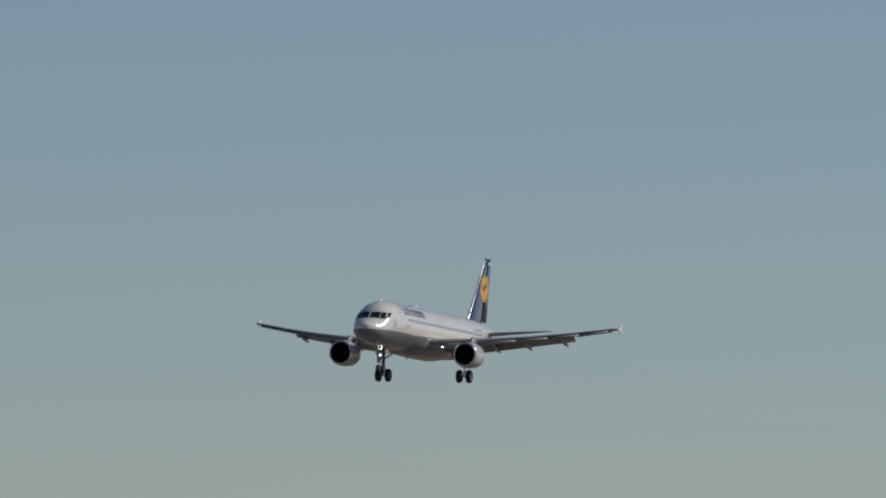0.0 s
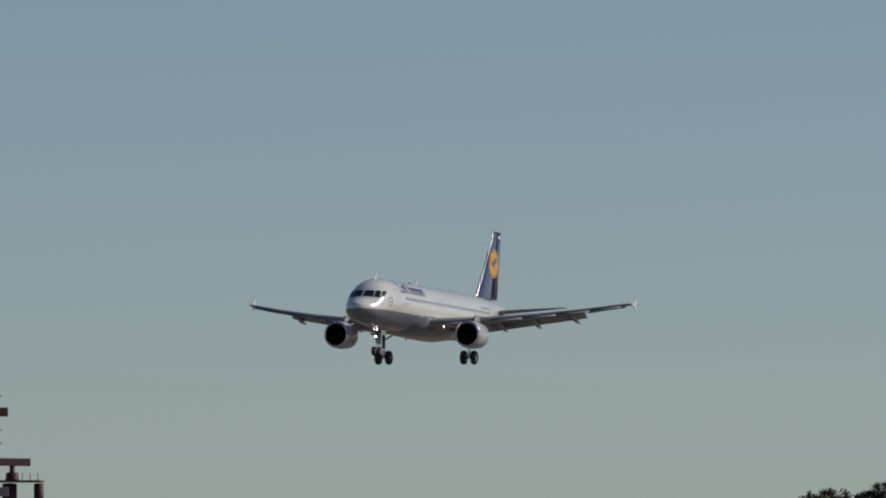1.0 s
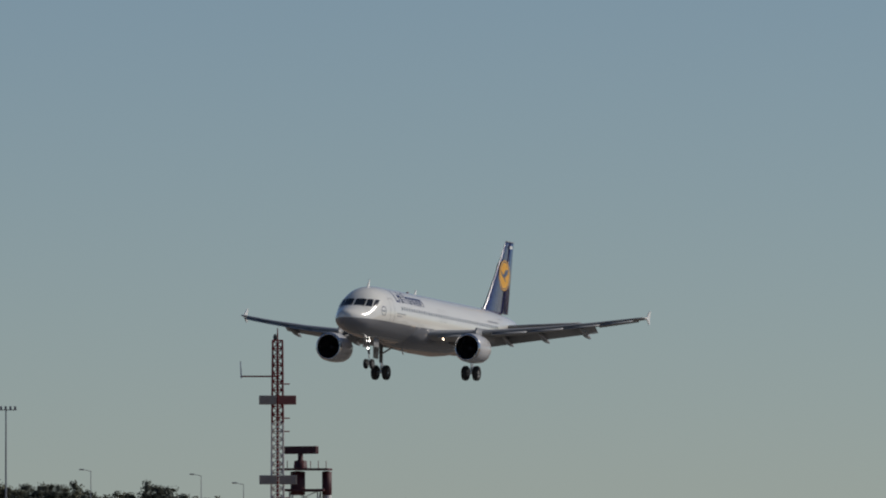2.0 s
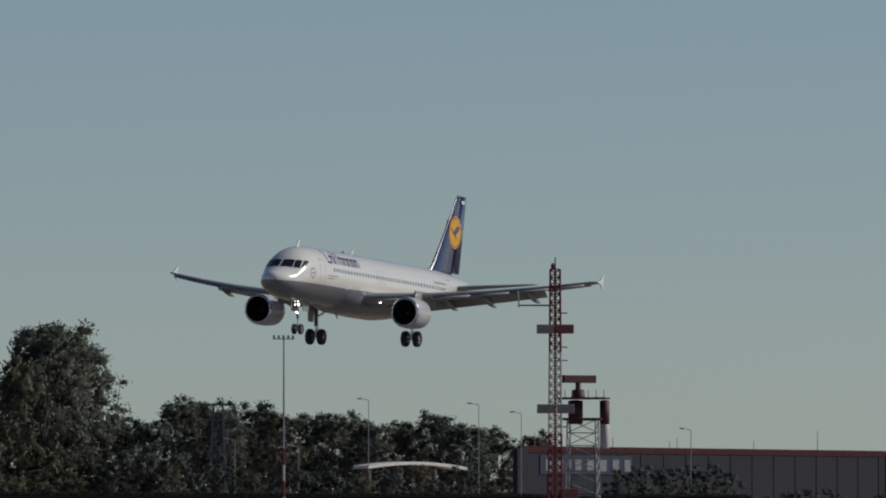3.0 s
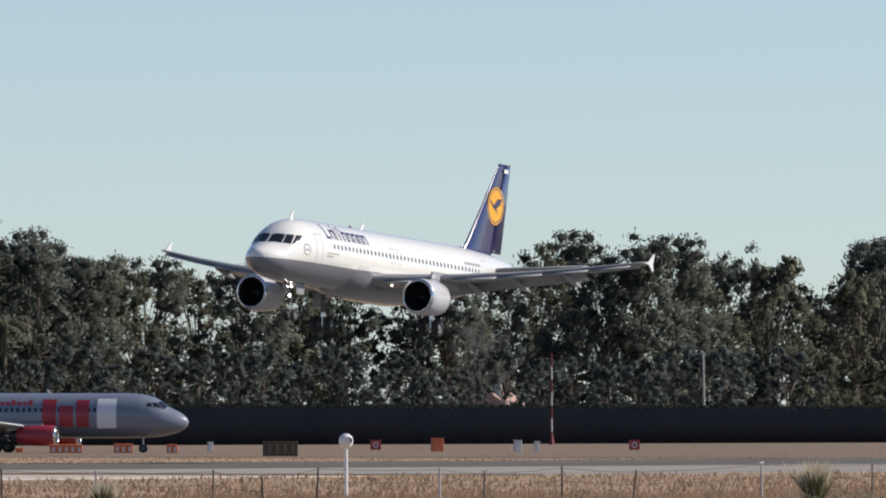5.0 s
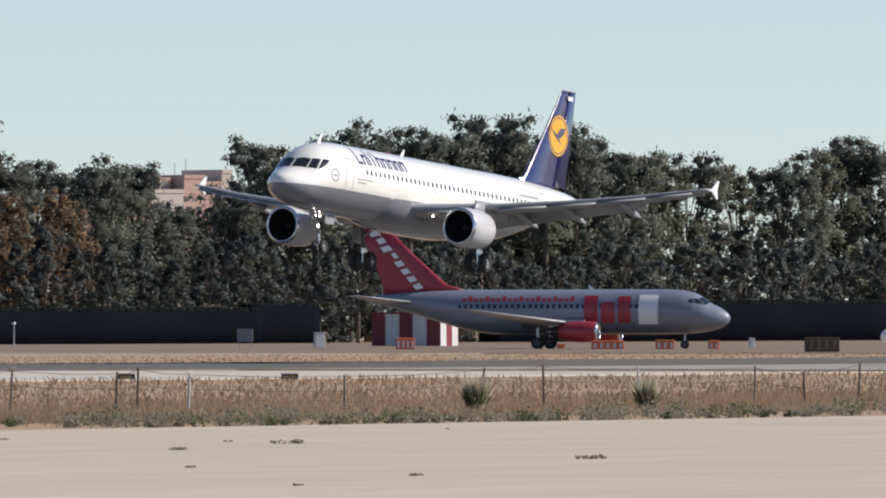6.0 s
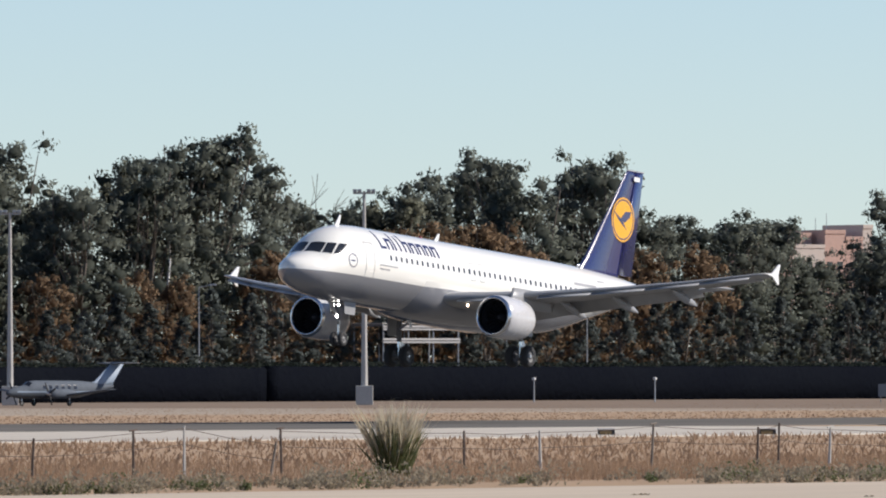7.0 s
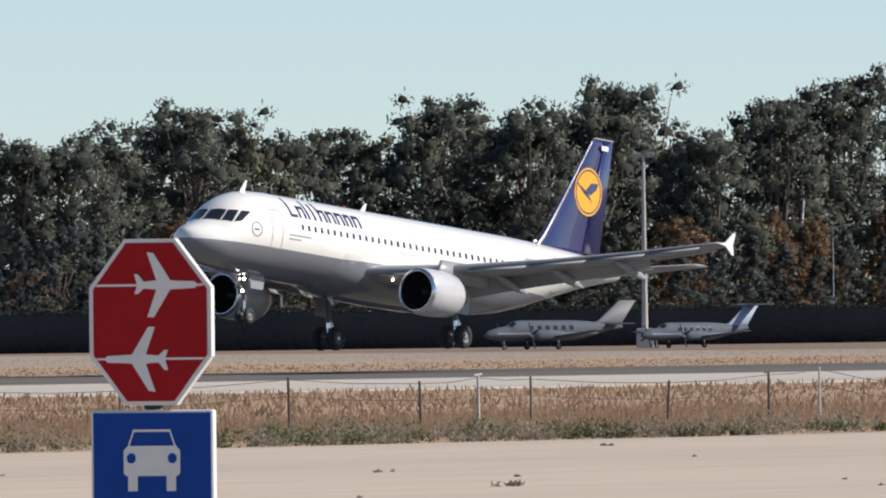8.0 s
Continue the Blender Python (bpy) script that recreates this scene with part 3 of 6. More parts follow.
    part("rudder", loft(rud), BLUE, tail)
    part("fin_tip", plate([(-34.5, 7.79), (-36.3, 7.79), (-36.3, 7.86), (-34.75, 7.86)], 0.12, "y"), LINE_GREY, tail)
    part("fin_light", lathe([(-0.15, 0.01), (0, 0.09), (0.25, 0.1), (0.3, 0.02)], 10, "x", (-29.75, 0, 2.14)), BARE_LIP, tail)
    for s in (1, -1):
        off = s * 0.15
        disc = lambda r, yy: raw([(-34.1 + r * math.cos(2 * math.pi * k / 40), yy, 5.05 + r * math.sin(2 * math.pi * k / 40)) for k in range(40)], [tuple(range(40))])
        part("emblem", disc(1.22, off), GOLD, tail, "yellow disc with a thin dark ring")
        ring = [(-34.1 + r * math.cos(2 * math.pi * k / 40), off + s * 0.006, 5.05 + r * math.sin(2 * math.pi * k / 40)) for k in range(40) for r in (1.12, 1.04)]
        part("emblem", raw(ring, [(2 * k, 2 * k + 1, (2 * k + 3) % 80, (2 * k + 2) % 80) for k in range(40)]), BLUE, tail)
        for q in ([(-33.0, 5.5), (-33.7, 4.95), (-34.35, 4.6), (-34.55, 4.45), (-34.2, 4.85), (-33.8, 5.12)], [(-33.75, 5.0), (-34.3, 5.5), (-34.95, 5.55), (-34.8, 5.2), (-34.3, 4.9)]):
            part("emblem", raw([(x, off + s * 0.01, z) for x, z in q], [tuple(range(len(q)))]), BLUE, tail)
        part("lettering", raw([(-35.15, s * 0.14, 7.25), (-35.75, s * 0.14, 7.25), (-35.75, s * 0.14, 7.5), (-35.15, s * 0.14, 7.5)], [(0, 1, 2, 3)]), WHITE, tail)
    part("tail_cone", lathe([(0, 0.2), (0.12, 0.16), (0.2, 0.02)], 16, "x", (-37.2, 0, 1.08)), DARK_METAL, body)
    # Nose undercarriage.
    leg = part("nose_gear", rodded((-5.0, 0, -1.9), (-5.4, 0, -3.2), 0.1, 0.09, 12), HUB_GREY, top, "nose landing gear leg with lit lamps")
    part("piston", rodded((-5.38, 0, -3.15), (-5.44, 0, -4.0), 0.06, 0.06, 10), BARE_LIP, leg)
    part("drag_stay", rodded((-5.25, 0, -2.7), (-4.1, 0, -1.95), 0.06, 0.06, 8), STEEL, leg)
    for s in (1, -1):
        wheel(leg, -5.44, s * 0.25, -3.97, 0.385, 0.23)
        part("gear_door", plate([(-5.1, -2.0), (-6.3, -2.0), (-6.2, -2.65), (-5.2, -2.65)], 0.04, "y"), WING_GREY, leg).location = (0, s * 0.45, 0)
        part("landing_light", lathe([(0.0, 0.005), (0.03, 0.055), (0.1, 0.06)], 16, "x", (-5.05, s * 0.1, -2.2)), LAMP_ON, leg, "lit landing light")
    part("taxi_light", lathe([(0.0, 0.005), (0.03, 0.06), (0.1, 0.065)], 16, "x", (-5.12, 0.0, -2.78)), LAMP_ON, leg, "lit taxi light")
    return top


AIRLINER = arrival()


# ---------------------------------------------------------------- trees and hedges
def leaf_cards(centres, radii, per, size, rng, flat=0.8, droop=0.3, near=0.0):
    """Small bent leaf sprays scattered through clumps, denser at their skins: vertices and faces."""
    c = np.repeat(np.array(centres), per, axis=0)
    r = np.repeat(np.array(radii), per)[:, None]
    d = rng.normal(size=c.shape)
    d /= np.linalg.norm(d, axis=1)[:, None]
    p = c + d * r * (near + (1.14 - near) * rng.random((len(c), 1)) ** 0.6) * np.array([1, 1, flat])
    u = rng.normal(size=c.shape)
    u[:, 2] -= droop
    u /= np.linalg.norm(u, axis=1)[:, None]
    v = np.cross(u, rng.normal(size=c.shape))
    v /= np.linalg.norm(v, axis=1)[:, None] + 1e-9
    s = size * (0.6 + 0.8 * rng.random((len(c), 1)))
    q = np.stack([p - u * s, p + v * s * 0.42, p + u * s, p - v * s * 0.42], 1)
    n = len(p)
    return q.reshape(-1, 3), np.arange(4 * n).reshape(n, 4)


def quads_mesh(v, f):
    me = bpy.data.meshes.new("mesh")
    me.vertices.add(len(v))
    me.vertices.foreach_set("co", np.asarray(v, np.float32).ravel())
    k = f.shape[1]
    me.loops.add(f.size)
    me.loops.foreach_set("vertex_index", f.astype(np.int32).ravel())
    me.polygons.add(len(f))
    me.polygons.foreach_set("loop_start", np.arange(0, f.size, k, dtype=np.int32))
    me.update(calc_edges=True)
    me.validate()
    return me


LUMP = bmesh.new()
bmesh.ops.create_icosphere(LUMP, subdivisions=1, radius=1.0)
LUMP_V = np.array([v.co[:] for v in LUMP.verts])
LUMP_F = np.array([[v.index for v in f.verts] for f in LUMP.faces])
LUMP.free()


def crown_mesh(v, f, cs, rs, rng):
    """Leaf sprays round dense uneven leafy masses, one mass in each clump."""
    n, k = len(cs), len(LUMP_V)
    c, r = np.array(cs), np.array(rs)
    rough = 0.45 + 0.12 * rng.normal(size=(n, k))
    p = c[:, None, :] + LUMP_V[None] * (r[:, None] * np.clip(rough, 0.28, 0.7))[:, :, None] * np.array([1.05, 1.05, 0.8])
    lf = LUMP_F[None] + (np.arange(n) * k)[:, None, None]
    tri = lf.reshape(-1, 3)
    # Each spray faces outwards and is shaded as part of its rounded mass.
    home = np.repeat(c, len(f) // n, axis=0)
    out = v[f].mean(1) - home
    face = np.cross(v[f[:, 1]] - v[f[:, 0]], v[f[:, 2]] - v[f[:, 0]])
    turn = (face * out).sum(1) < 0
    f = np.where(turn[:, None], f[:, ::-1], f)
    t1 = np.stack([f[:, [0, 1, 2]], f[:, [0, 2, 3]]], 1).reshape(-1, 3) + n * k
    me = quads_mesh(np.concatenate([p.reshape(-1, 3), v]), np.concatenate([tri, t1]))
    me.polygons.foreach_set("use_smooth", np.ones(len(me.polygons), bool))
    axis = c.mean(0)
    soft = np.repeat(out / (np.linalg.norm(out, axis=1)[:, None] + 1e-6), 4, axis=0)
    core = (p - c[:, None, :]).reshape(-1, 3)
    nrm = np.concatenate([core / (np.linalg.norm(core, axis=1)[:, None] + 1e-6), soft])
    where = np.concatenate([p.reshape(-1, 3), v]) - axis * np.array([1, 1, 0.8])
    nrm = nrm + 1.0 * where / (np.linalg.norm(where, axis=1)[:, None] + 1e-6)
    nrm /= np.linalg.norm(nrm, axis=1)[:, None] + 1e-6
    if len(me.vertices) == len(nrm):
        me.normals_split_custom_set_from_vertices(nrm.tolist())
    return me


def tree_shape(seed, height, spread, low, clumps, per, size, top="round"):
    """Trunk with limbs, and a crown of leaf clumps with an uneven outline and gaps."""
    rng = np.random.default_rng(seed)
    bm = bmesh.new()
    lean = rng.normal(size=2) * 0.02 * height
    fork = height * (0.28 + 0.15 * rng.random())
    r0 = height * 0.017
    rod(bm, (0, 0, -0.2), (lean[0] * 0.3, lean[1] * 0.3, fork), r0 * 1.25, r0 * 0.8, 8)
    cs, rs = [], []
    heads = []
    for k in range(5 if top == "round" else 1):
        a = rng.random() * 6.28
        if top == "round":
            heads.append(np.array([math.cos(a) * spread * (0.25 + 0.4 * rng.random()), math.sin(a) * spread * (0.25 + 0.4 * rng.random()), height * (1.0 if k == 0 else 0.85 + 0.14 * rng.random())]))
        else:
            heads.append(np.array([lean[0], lean[1], height]))
    for hd in heads:
        a, b = Vector((lean[0] * 0.3, lean[1] * 0.3, fork * 0.95)), Vector(hd) * 0.93
        mid = (a + b) / 2 + Vector(rng.normal(size=3) * 0.03 * height)
        rod(bm, a, mid, r0 * 0.5, r0 * 0.3, 6), rod(bm, mid, b, r0 * 0.3, r0 * 0.1, 5)
    for k in range(clumps):
        u = k / clumps
        h = low + (1 - low) * (u ** 0.85)
        hd = heads[rng.integers(len(heads))]
        if top == "round":
            env = spread * (0.55 + 0.5 * math.sin(math.pi * min(1, (h - low) / (1 - low) * 0.8 + 0.15))) * (1 if h < 0.8 else 0.75)
            a, q = rng.random() * 6.28, env * math.sqrt(rng.random())
            z = h * height * (0.97 if h < 0.7 else 1)
            pull = 0.62 * max(0, (h - 0.5) / 0.5)
            x, y = math.cos(a) * q * (1 - 0.55 * pull) + hd[0] * pull, math.sin(a) * q * (1 - 0.55 * pull) + hd[1] * pull
            z = min(z, hd[2]) if h > 0.7 else z
            r = height * (0.036 + 0.04 * rng.random()) * (1.2 - 0.36 * h)
        else:
            env = spread * (1 - (h - low) / (1 - low)) ** 0.8 + 0.03 * spread
            a, q = rng.random() * 6.28, env * (0.45 + 0.5 * rng.random())
            x, y, z = math.cos(a) * q + lean[0] * h, math.sin(a) * q + lean[1] * h, h * height
            r = height * (0.032 + 0.038 * rng.random()) * (1.25 - 0.8 * h)
        cs.append((x, y, z - r * 0.5)), rs.append(r)
        if k % 4 == 0:
            rod(bm, (lean[0] * 0.3, lean[1] * 0.3, min(z * 0.8, fork * 1.3)), (x, y, z - r), r0 * 0.22, r0 * 0.06, 4, False)
    v, f = leaf_cards(cs, rs, per, size, rng, droop=0.5, near=0.3)
    return smooth(bm), crown_mesh(v, f, cs, rs, rng)


TREE_KINDS = {}


def tree_kind(key, variants, name, leaf, label, bark=None, **kw):
    made = []
    for i in range(variants):
        wood, crown = tree_shape(i * 13 + sum(map(ord, key)), **kw)
        me = bpy.data.meshes.new("trunk")
        wood.to_mesh(me)
        wood.free()
        made.append((me, crown))
    TREE_KINDS[key] = (name, made, leaf, bark or BARK, label, kw["height"])


tree_kind("E", 7, "eucalyptus_tree", LEAF_EUC, "tall grey-green eucalyptus tree with clumped foliage", height=24, spread=6.8, low=0.1, clumps=155, per=44, size=0.25)
tree_kind("O", 4, "broadleaf_tree", LEAF_OLIVE, "olive-green broadleaf tree with a full crown", height=18, spread=5.8, low=0.08, clumps=118, per=42, size=0.24)
tree_kind("B", 4, "autumn_tree", LEAF_BROWN, "autumn tree with thin brown and orange leaves", height=15, spread=4.6, low=0.15, clumps=96, per=42, size=0.2)
tree_kind("C", 4, "conifer_tree", LEAF_DARK, "dark green conifer with branches to the ground", height=12, spread=2.9, low=0.03, clumps=66, per=30, size=0.21, top="cone")
tree_kind("D", 3, "dense_tree", LEAF_DARK, "dark dense low tree behind the hedge", height=11, spread=4.4, low=0.05, clumps=60, per=38, size=0.24)
TREE_COUNT = [0]


def plant(key, at, height, turn=None, wide=1.0, group="trees beyond the airfield"):
    name, made, leaf, bark, label, h0 = TREE_KINDS[key]
    TREE_COUNT[0] += 1
    k = TREE_COUNT[0]
    wood, crown = made[k % len(made)]
    s = height * 0.99 / h0
    t = thing(name, Matrix.Translation(at) @ pose(0, 0, 0, 0, 0, (k * 77) % 360 if turn is None else turn) @ Matrix.Diagonal((s ** 0.7 * wide, s ** 0.7 * wide, s, 1)), label, "tree", group)
    part("trunk", wood, bark, t)
    part("crown", crown, leaf, t)
    return t


def bare_tree(at, height, seed):
    """A leafless pale tree: a trunk that forks again and again."""
    rng = np.random.default_rng(seed)
    bm = bmesh.new()

    def grow(a, way, length, r, depth):
        b = a + way * length
        rod(bm, a, b, r, r * 0.65, 5, False)
        if depth:
            for _ in range(3 if depth > 1 else 4):
                w = (way + Vector(rng.normal(size=3) * 0.34) + Vector((0, 0, 0.12))).normalized()
                grow(b, w, length * (0.6 + 0.25 * rng.random()), r * 0.6, depth - 1)

    grow(Vector((0, 0, -0.2)), Vector((0.03, 0.02, 1)).normalized(), height * 0.36, height * 0.011, 4)
    t = thing("bare_tree", Matrix.Translation(at), "leafless tree with thin pale branches", "tree", "trees beyond the airfield")
    part("trunk", bm, PALE_BARK, t)


def palm(at, height, seed):
    rng = np.random.default_rng(seed)
    t = thing("palm_tree", Matrix.Translation(at), "palm tree with drooping grey-green fronds", "tree", "trees beyond the airfield")
    part("trunk", rodded((0, 0, -0.2), (0.2, 0.1, height), 0.3, 0.22, 8), BARK, t)
    verts, faces = [], []
    for k in range(60):
        a, up, n = rng.random() * 6.28, rng.random() * 1.5 - 0.4, 7
        side = Vector((-math.sin(a), math.cos(a), 0))
        p = Vector((0.2, 0.1, height))
        w = Vector((math.cos(a) * math.cos(up), math.sin(a) * math.cos(up), math.sin(up)))
        pts = []
        for j in range(n):
            pts.append(p.copy())
            p = p + w * 0.55
            w = (w + Vector((0, 0, -0.22))).normalized()
        for j in range(n - 1):
            for s in (1, -1):
                i = len(verts)
                tip = (pts[j] + pts[j + 1]) / 2 + side * s * 0.75 * math.sin(math.pi * (j + 1) / (n + 1)) + Vector((0, 0, -0.25))
                verts += [pts[j], pts[j + 1], tip]
                faces.append((i, i + 1, i + 2))
    part("crown", raw(verts, faces), LEAF_PALM, t)


def hedge(x0, x1, y, height, deep, seed, label):
    """A clipped hedge: a core coloured dark for leaf shade, wrapped in small leaves, with an uneven top."""
    rng = np.random.default_rng(seed)
    t = thing("hedge", Matrix.Translation((x0, y, 0)), label, "hedge")
    L = x1 - x0
    n = int(L / 1.5)
    rings = []
    for i in range(n + 1):
        x = L * i / n
        h = height - 0.35 + 0.12 * noise.noise((x * 0.2, seed, 0))
        w = 0.14 * noise.noise((x * 0.35, seed, 9)) + 0.07 * noise.noise((x * 1.7, seed, 4))
        rings.append([(x, 0.25 + w, -0.05), (x, 0.22 - w, h * 0.5), (x, 0.2 + w, h - 0.3), (x, 0.5, h), (x, deep - 0.6, h), (x, deep - 0.2, h - 0.3), (x, deep - 0.25, -0.05)][::-1])
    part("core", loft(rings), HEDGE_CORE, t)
    m = int(L * 50)
    px = rng.random(m) * L
    pz = height - 0.42 * rng.random(m)
    py = 0.25 + (deep - 0.3) * rng.random(m)
    hh = np.array([0.12 * noise.noise((x * 0.2, seed, 0)) + 0.18 * noise.noise((x * 1.1, seed, 3)) for x in np.linspace(0, L, 2 * n)])
    pz = pz + np.interp(px, np.linspace(0, L, 2 * n), hh) * (pz / height)
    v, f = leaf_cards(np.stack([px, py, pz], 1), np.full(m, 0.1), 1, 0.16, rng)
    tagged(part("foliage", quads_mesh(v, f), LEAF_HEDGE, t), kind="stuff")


HEDGE_Y = 640.0
hedge(HEDGE_Y / math.tan(radians(28.3)), HEDGE_Y / math.tan(radians(20.6)), HEDGE_Y, 4.75, 2.5, 3, "long tall dark green clipped hedge")
hedge(HEDGE_Y / math.tan(radians(32.38)), HEDGE_Y / math.tan(radians(29.4)), HEDGE_Y, 3.85, 2.2, 5, "long dark green clipped hedge with a squared end")
hedge(HEDGE_Y / math.tan(radians(38.2)), HEDGE_Y / math.tan(radians(32.39)), HEDGE_Y + 0.3, 3.8, 2.2, 6, "dark green clipped hedge after a narrow gap")


hedge(HEDGE_Y / math.tan(radians(29.21)), HEDGE_Y / math.tan(radians(28.9)), HEDGE_Y + 6, 4.5, 2.5, 7, "short block of dark green hedge beside the striped hut")


def beyond(az, y):
    """A place on the line y, at that bearing from the camera."""
    return Vector((y / math.tan(radians(az)), y, 0))


# bearing, line y, height, kind

EAST_GROVE = [
    (23.90, 669, 30.6, 'E'), (23.98, 666, 28.5, 'E'), (23.79, 673, 27.8, 'E'), (23.87, 667, 25.1, 'E'),
    (24.06, 665, 23.6, 'O'), (23.70, 673, 20.9, 'E'), (23.46, 684, 15.6, 'D'), (24.20, 682, 20.8, 'O'),
    (24.35, 681, 23.9, 'O'), (24.47, 669, 26.4, 'O'), (24.68, 676, 27.0, 'E'), (24.82, 670, 24.7, 'O'),
    (24.94, 668, 27.9, 'E'), (25.08, 666, 27.1, 'E'), (25.22, 669, 26.7, 'E'),
]
MIDDLE_GROVE = [
    (25.40, 684, 29.1, 'E'), (25.54, 682, 26.4, 'O'), (25.70, 682, 24.7, 'E'), (25.87, 682, 17.7, 'O'),
    (25.99, 668, 25.5, 'E'), (26.10, 671, 24.0, 'E'), (26.54, 680, 26.8, 'E'),
    (26.63, 683, 26.6, 'E'), (26.79, 683, 24.7, 'O'), (26.95, 666, 23.3, 'E'), (27.16, 677, 22.8, 'O'),
    (27.40, 679, 23.4, 'E'), (27.56, 675, 23.5, 'O'), (27.69, 668, 24.1, 'E'), (27.88, 674, 25.0, 'E'),
    (27.96, 666, 25.5, 'E'), (28.09, 685, 26.0, 'E'), (28.21, 683, 25.4, 'O'), (28.32, 676, 27.1, 'E'),
    (28.45, 671, 24.3, 'E'),
]
JET_GROVE = [
    (27.71, 684, 24.7, 'E'), (27.86, 677, 25.0, 'O'), (27.94, 683, 26.3, 'E'), (28.10, 683, 26.3, 'E'),
    (28.23, 675, 25.8, 'O'), (28.33, 673, 27.1, 'E'), (28.47, 677, 24.9, 'O'), (28.58, 673, 26.1, 'E'),
    (28.72, 668, 25.7, 'E'), (28.91, 671, 25.9, 'E'), (29.03, 682, 24.7, 'O'), (29.16, 665, 25.4, 'E'),
    (29.28, 665, 22.7, 'O'), (29.40, 678, 23.8, 'E'), (29.52, 670, 19.3, 'E'), (30.04, 676, 20.7, 'E'),
    (30.19, 674, 21.1, 'E'),
]
WEST_GROVE = [
    (29.87, 672, 16.8, 'E'), (29.72, 686, 16.2, 'O'), (29.57, 668, 16.8, 'E'), (30.04, 673, 20.2, 'E'),
    (30.20, 668, 20.9, 'E'), (30.47, 678, 21.0, 'E'), (30.60, 670, 21.0, 'E'), (30.84, 672, 27.4, 'E'),
    (30.95, 680, 28.3, 'E'), (31.17, 671, 24.5, 'E'), (31.31, 676, 27.2, 'E'), (31.48, 684, 26.9, 'E'),
    (31.68, 666, 23.9, 'E'), (31.83, 665, 22.4, 'O'), (32.01, 669, 22.4, 'E'), (32.25, 681, 23.1, 'E'),
    (32.52, 678, 25.6, 'E'), (32.66, 669, 28.5, 'E'), (32.84, 671, 28.4, 'E'), (32.98, 668, 25.1, 'E'),
    (33.12, 674, 24.7, 'O'), (33.29, 665, 22.8, 'E'), (33.45, 679, 22.8, 'E'), (33.65, 684, 27.2, 'E'),
]
NEAR_GROVE = [
    (33.71, 685, 27.6, 'E'), (33.87, 680, 26.4, 'E'), (34.03, 685, 23.8, 'O'), (34.15, 664, 24.5, 'E'),
    (34.30, 670, 23.5, 'O'), (34.42, 685, 25.2, 'E'), (34.56, 681, 25.5, 'E'), (34.68, 673, 24.2, 'E'),
    (34.84, 685, 21.3, 'O'), (35.03, 678, 22.3, 'E'), (35.13, 682, 21.8, 'O'), (35.28, 670, 22.3, 'E'),
    (35.45, 668, 21.6, 'O'), (35.59, 674, 23.6, 'E'), (35.73, 667, 24.0, 'E'), (35.87, 672, 23.6, 'E'),
    (36.03, 685, 20.2, 'O'), (36.17, 671, 22.0, 'E'), (36.37, 664, 21.3, 'E'), (36.51, 665, 21.4, 'E'),
    (36.65, 668, 20.0, 'E'), (36.84, 681, 21.2, 'E'),
]
AUTUMN_TREES = [
    (31.77, 662, 18.3, 'B'), (31.60, 661, 18.6, 'B'), (31.44, 662, 19.0, 'B'), (31.29, 661, 17.6, 'B'),
    (31.15, 662, 14.7, 'B'), (30.81, 662, 15.7, 'B'), (30.97, 661, 13.3, 'B'), (30.39, 662, 17.0, 'B'),
    (30.60, 662, 16.6, 'B'), (31.37, 661, 18.9, 'B'), (31.24, 661, 18.1, 'B'), (31.69, 662, 18.8, 'B'),
    (31.83, 661, 18.1, 'B'), (32.07, 662, 16.9, 'B'), (32.38, 661, 15.9, 'B'), (32.86, 660, 12.9, 'B'),
    (33.02, 660, 13.4, 'B'), (33.45, 660, 12.8, 'B'), (36.52, 660, 7.8, 'B'), (35.83, 660, 12.8, 'B'),
    (36.31, 660, 8.5, 'O'),
]
FAR_WOOD = [
    (23.55, 659, 15.1, 'E'), (23.45, 650, 15.4, 'D'), (23.32, 772, 21.3, 'E'), (23.20, 772, 21.0, 'O'),
    (23.08, 764, 20.2, 'E'), (22.97, 769, 20.7, 'E'), (22.85, 753, 19.2, 'O'), (22.73, 757, 19.8, 'E'),
    (22.61, 750, 18.8, 'E'), (22.51, 750, 18.9, 'O'), (22.40, 739, 17.9, 'E'), (22.29, 740, 17.3, 'O'),
    (22.19, 740, 17.1, 'E'), (22.08, 733, 18.8, 'E'), (21.98, 726, 17.9, 'E'), (21.87, 730, 16.5, 'O'),
    (21.79, 724, 15.0, 'E'), (21.64, 730, 15.9, 'O'), (21.59, 729, 15.4, 'E'), (23.25, 790, 20.7, 'O'),
    (23.13, 786, 20.0, 'E'), (22.91, 778, 19.2, 'E'), (22.67, 771, 18.7, 'O'), (22.45, 764, 17.7, 'E'),
    (22.24, 757, 16.7, 'E'), (22.03, 750, 17.7, 'O'), (17.65, 591, 20.4, 'O'), (17.55, 588, 19.7, 'O'),
    (17.39, 583, 19.8, 'O'), (17.31, 580, 21.2, 'E'), (17.73, 594, 18.6, 'D'), (21.16, 653, 9.6, 'D'), (21.05, 655, 8.8, 'D'),
    (20.98, 652, 9.4, 'D'), (20.90, 654, 9.8, 'D'), (20.82, 652, 9.6, 'D'), (20.74, 654, 8.8, 'D'), (21.22, 653, 9.0, 'D'),
]
for grove in (EAST_GROVE, MIDDLE_GROVE, JET_GROVE, WEST_GROVE, NEAR_GROVE, AUTUMN_TREES, FAR_WOOD):
    for az, y, h, key in grove:
        plant(key, beyond(az, y), h)
bare_tree(beyond(31.08, 692), 18.4, 290)
bare_tree(beyond(32.17, 692), 20.5, 560)
bare_tree(beyond(32.36, 692), 20.4, 490)
bare_tree(beyond(32.28, 692), 19.7, 520)
bare_tree(beyond(33.32, 692), 19.3, 130)
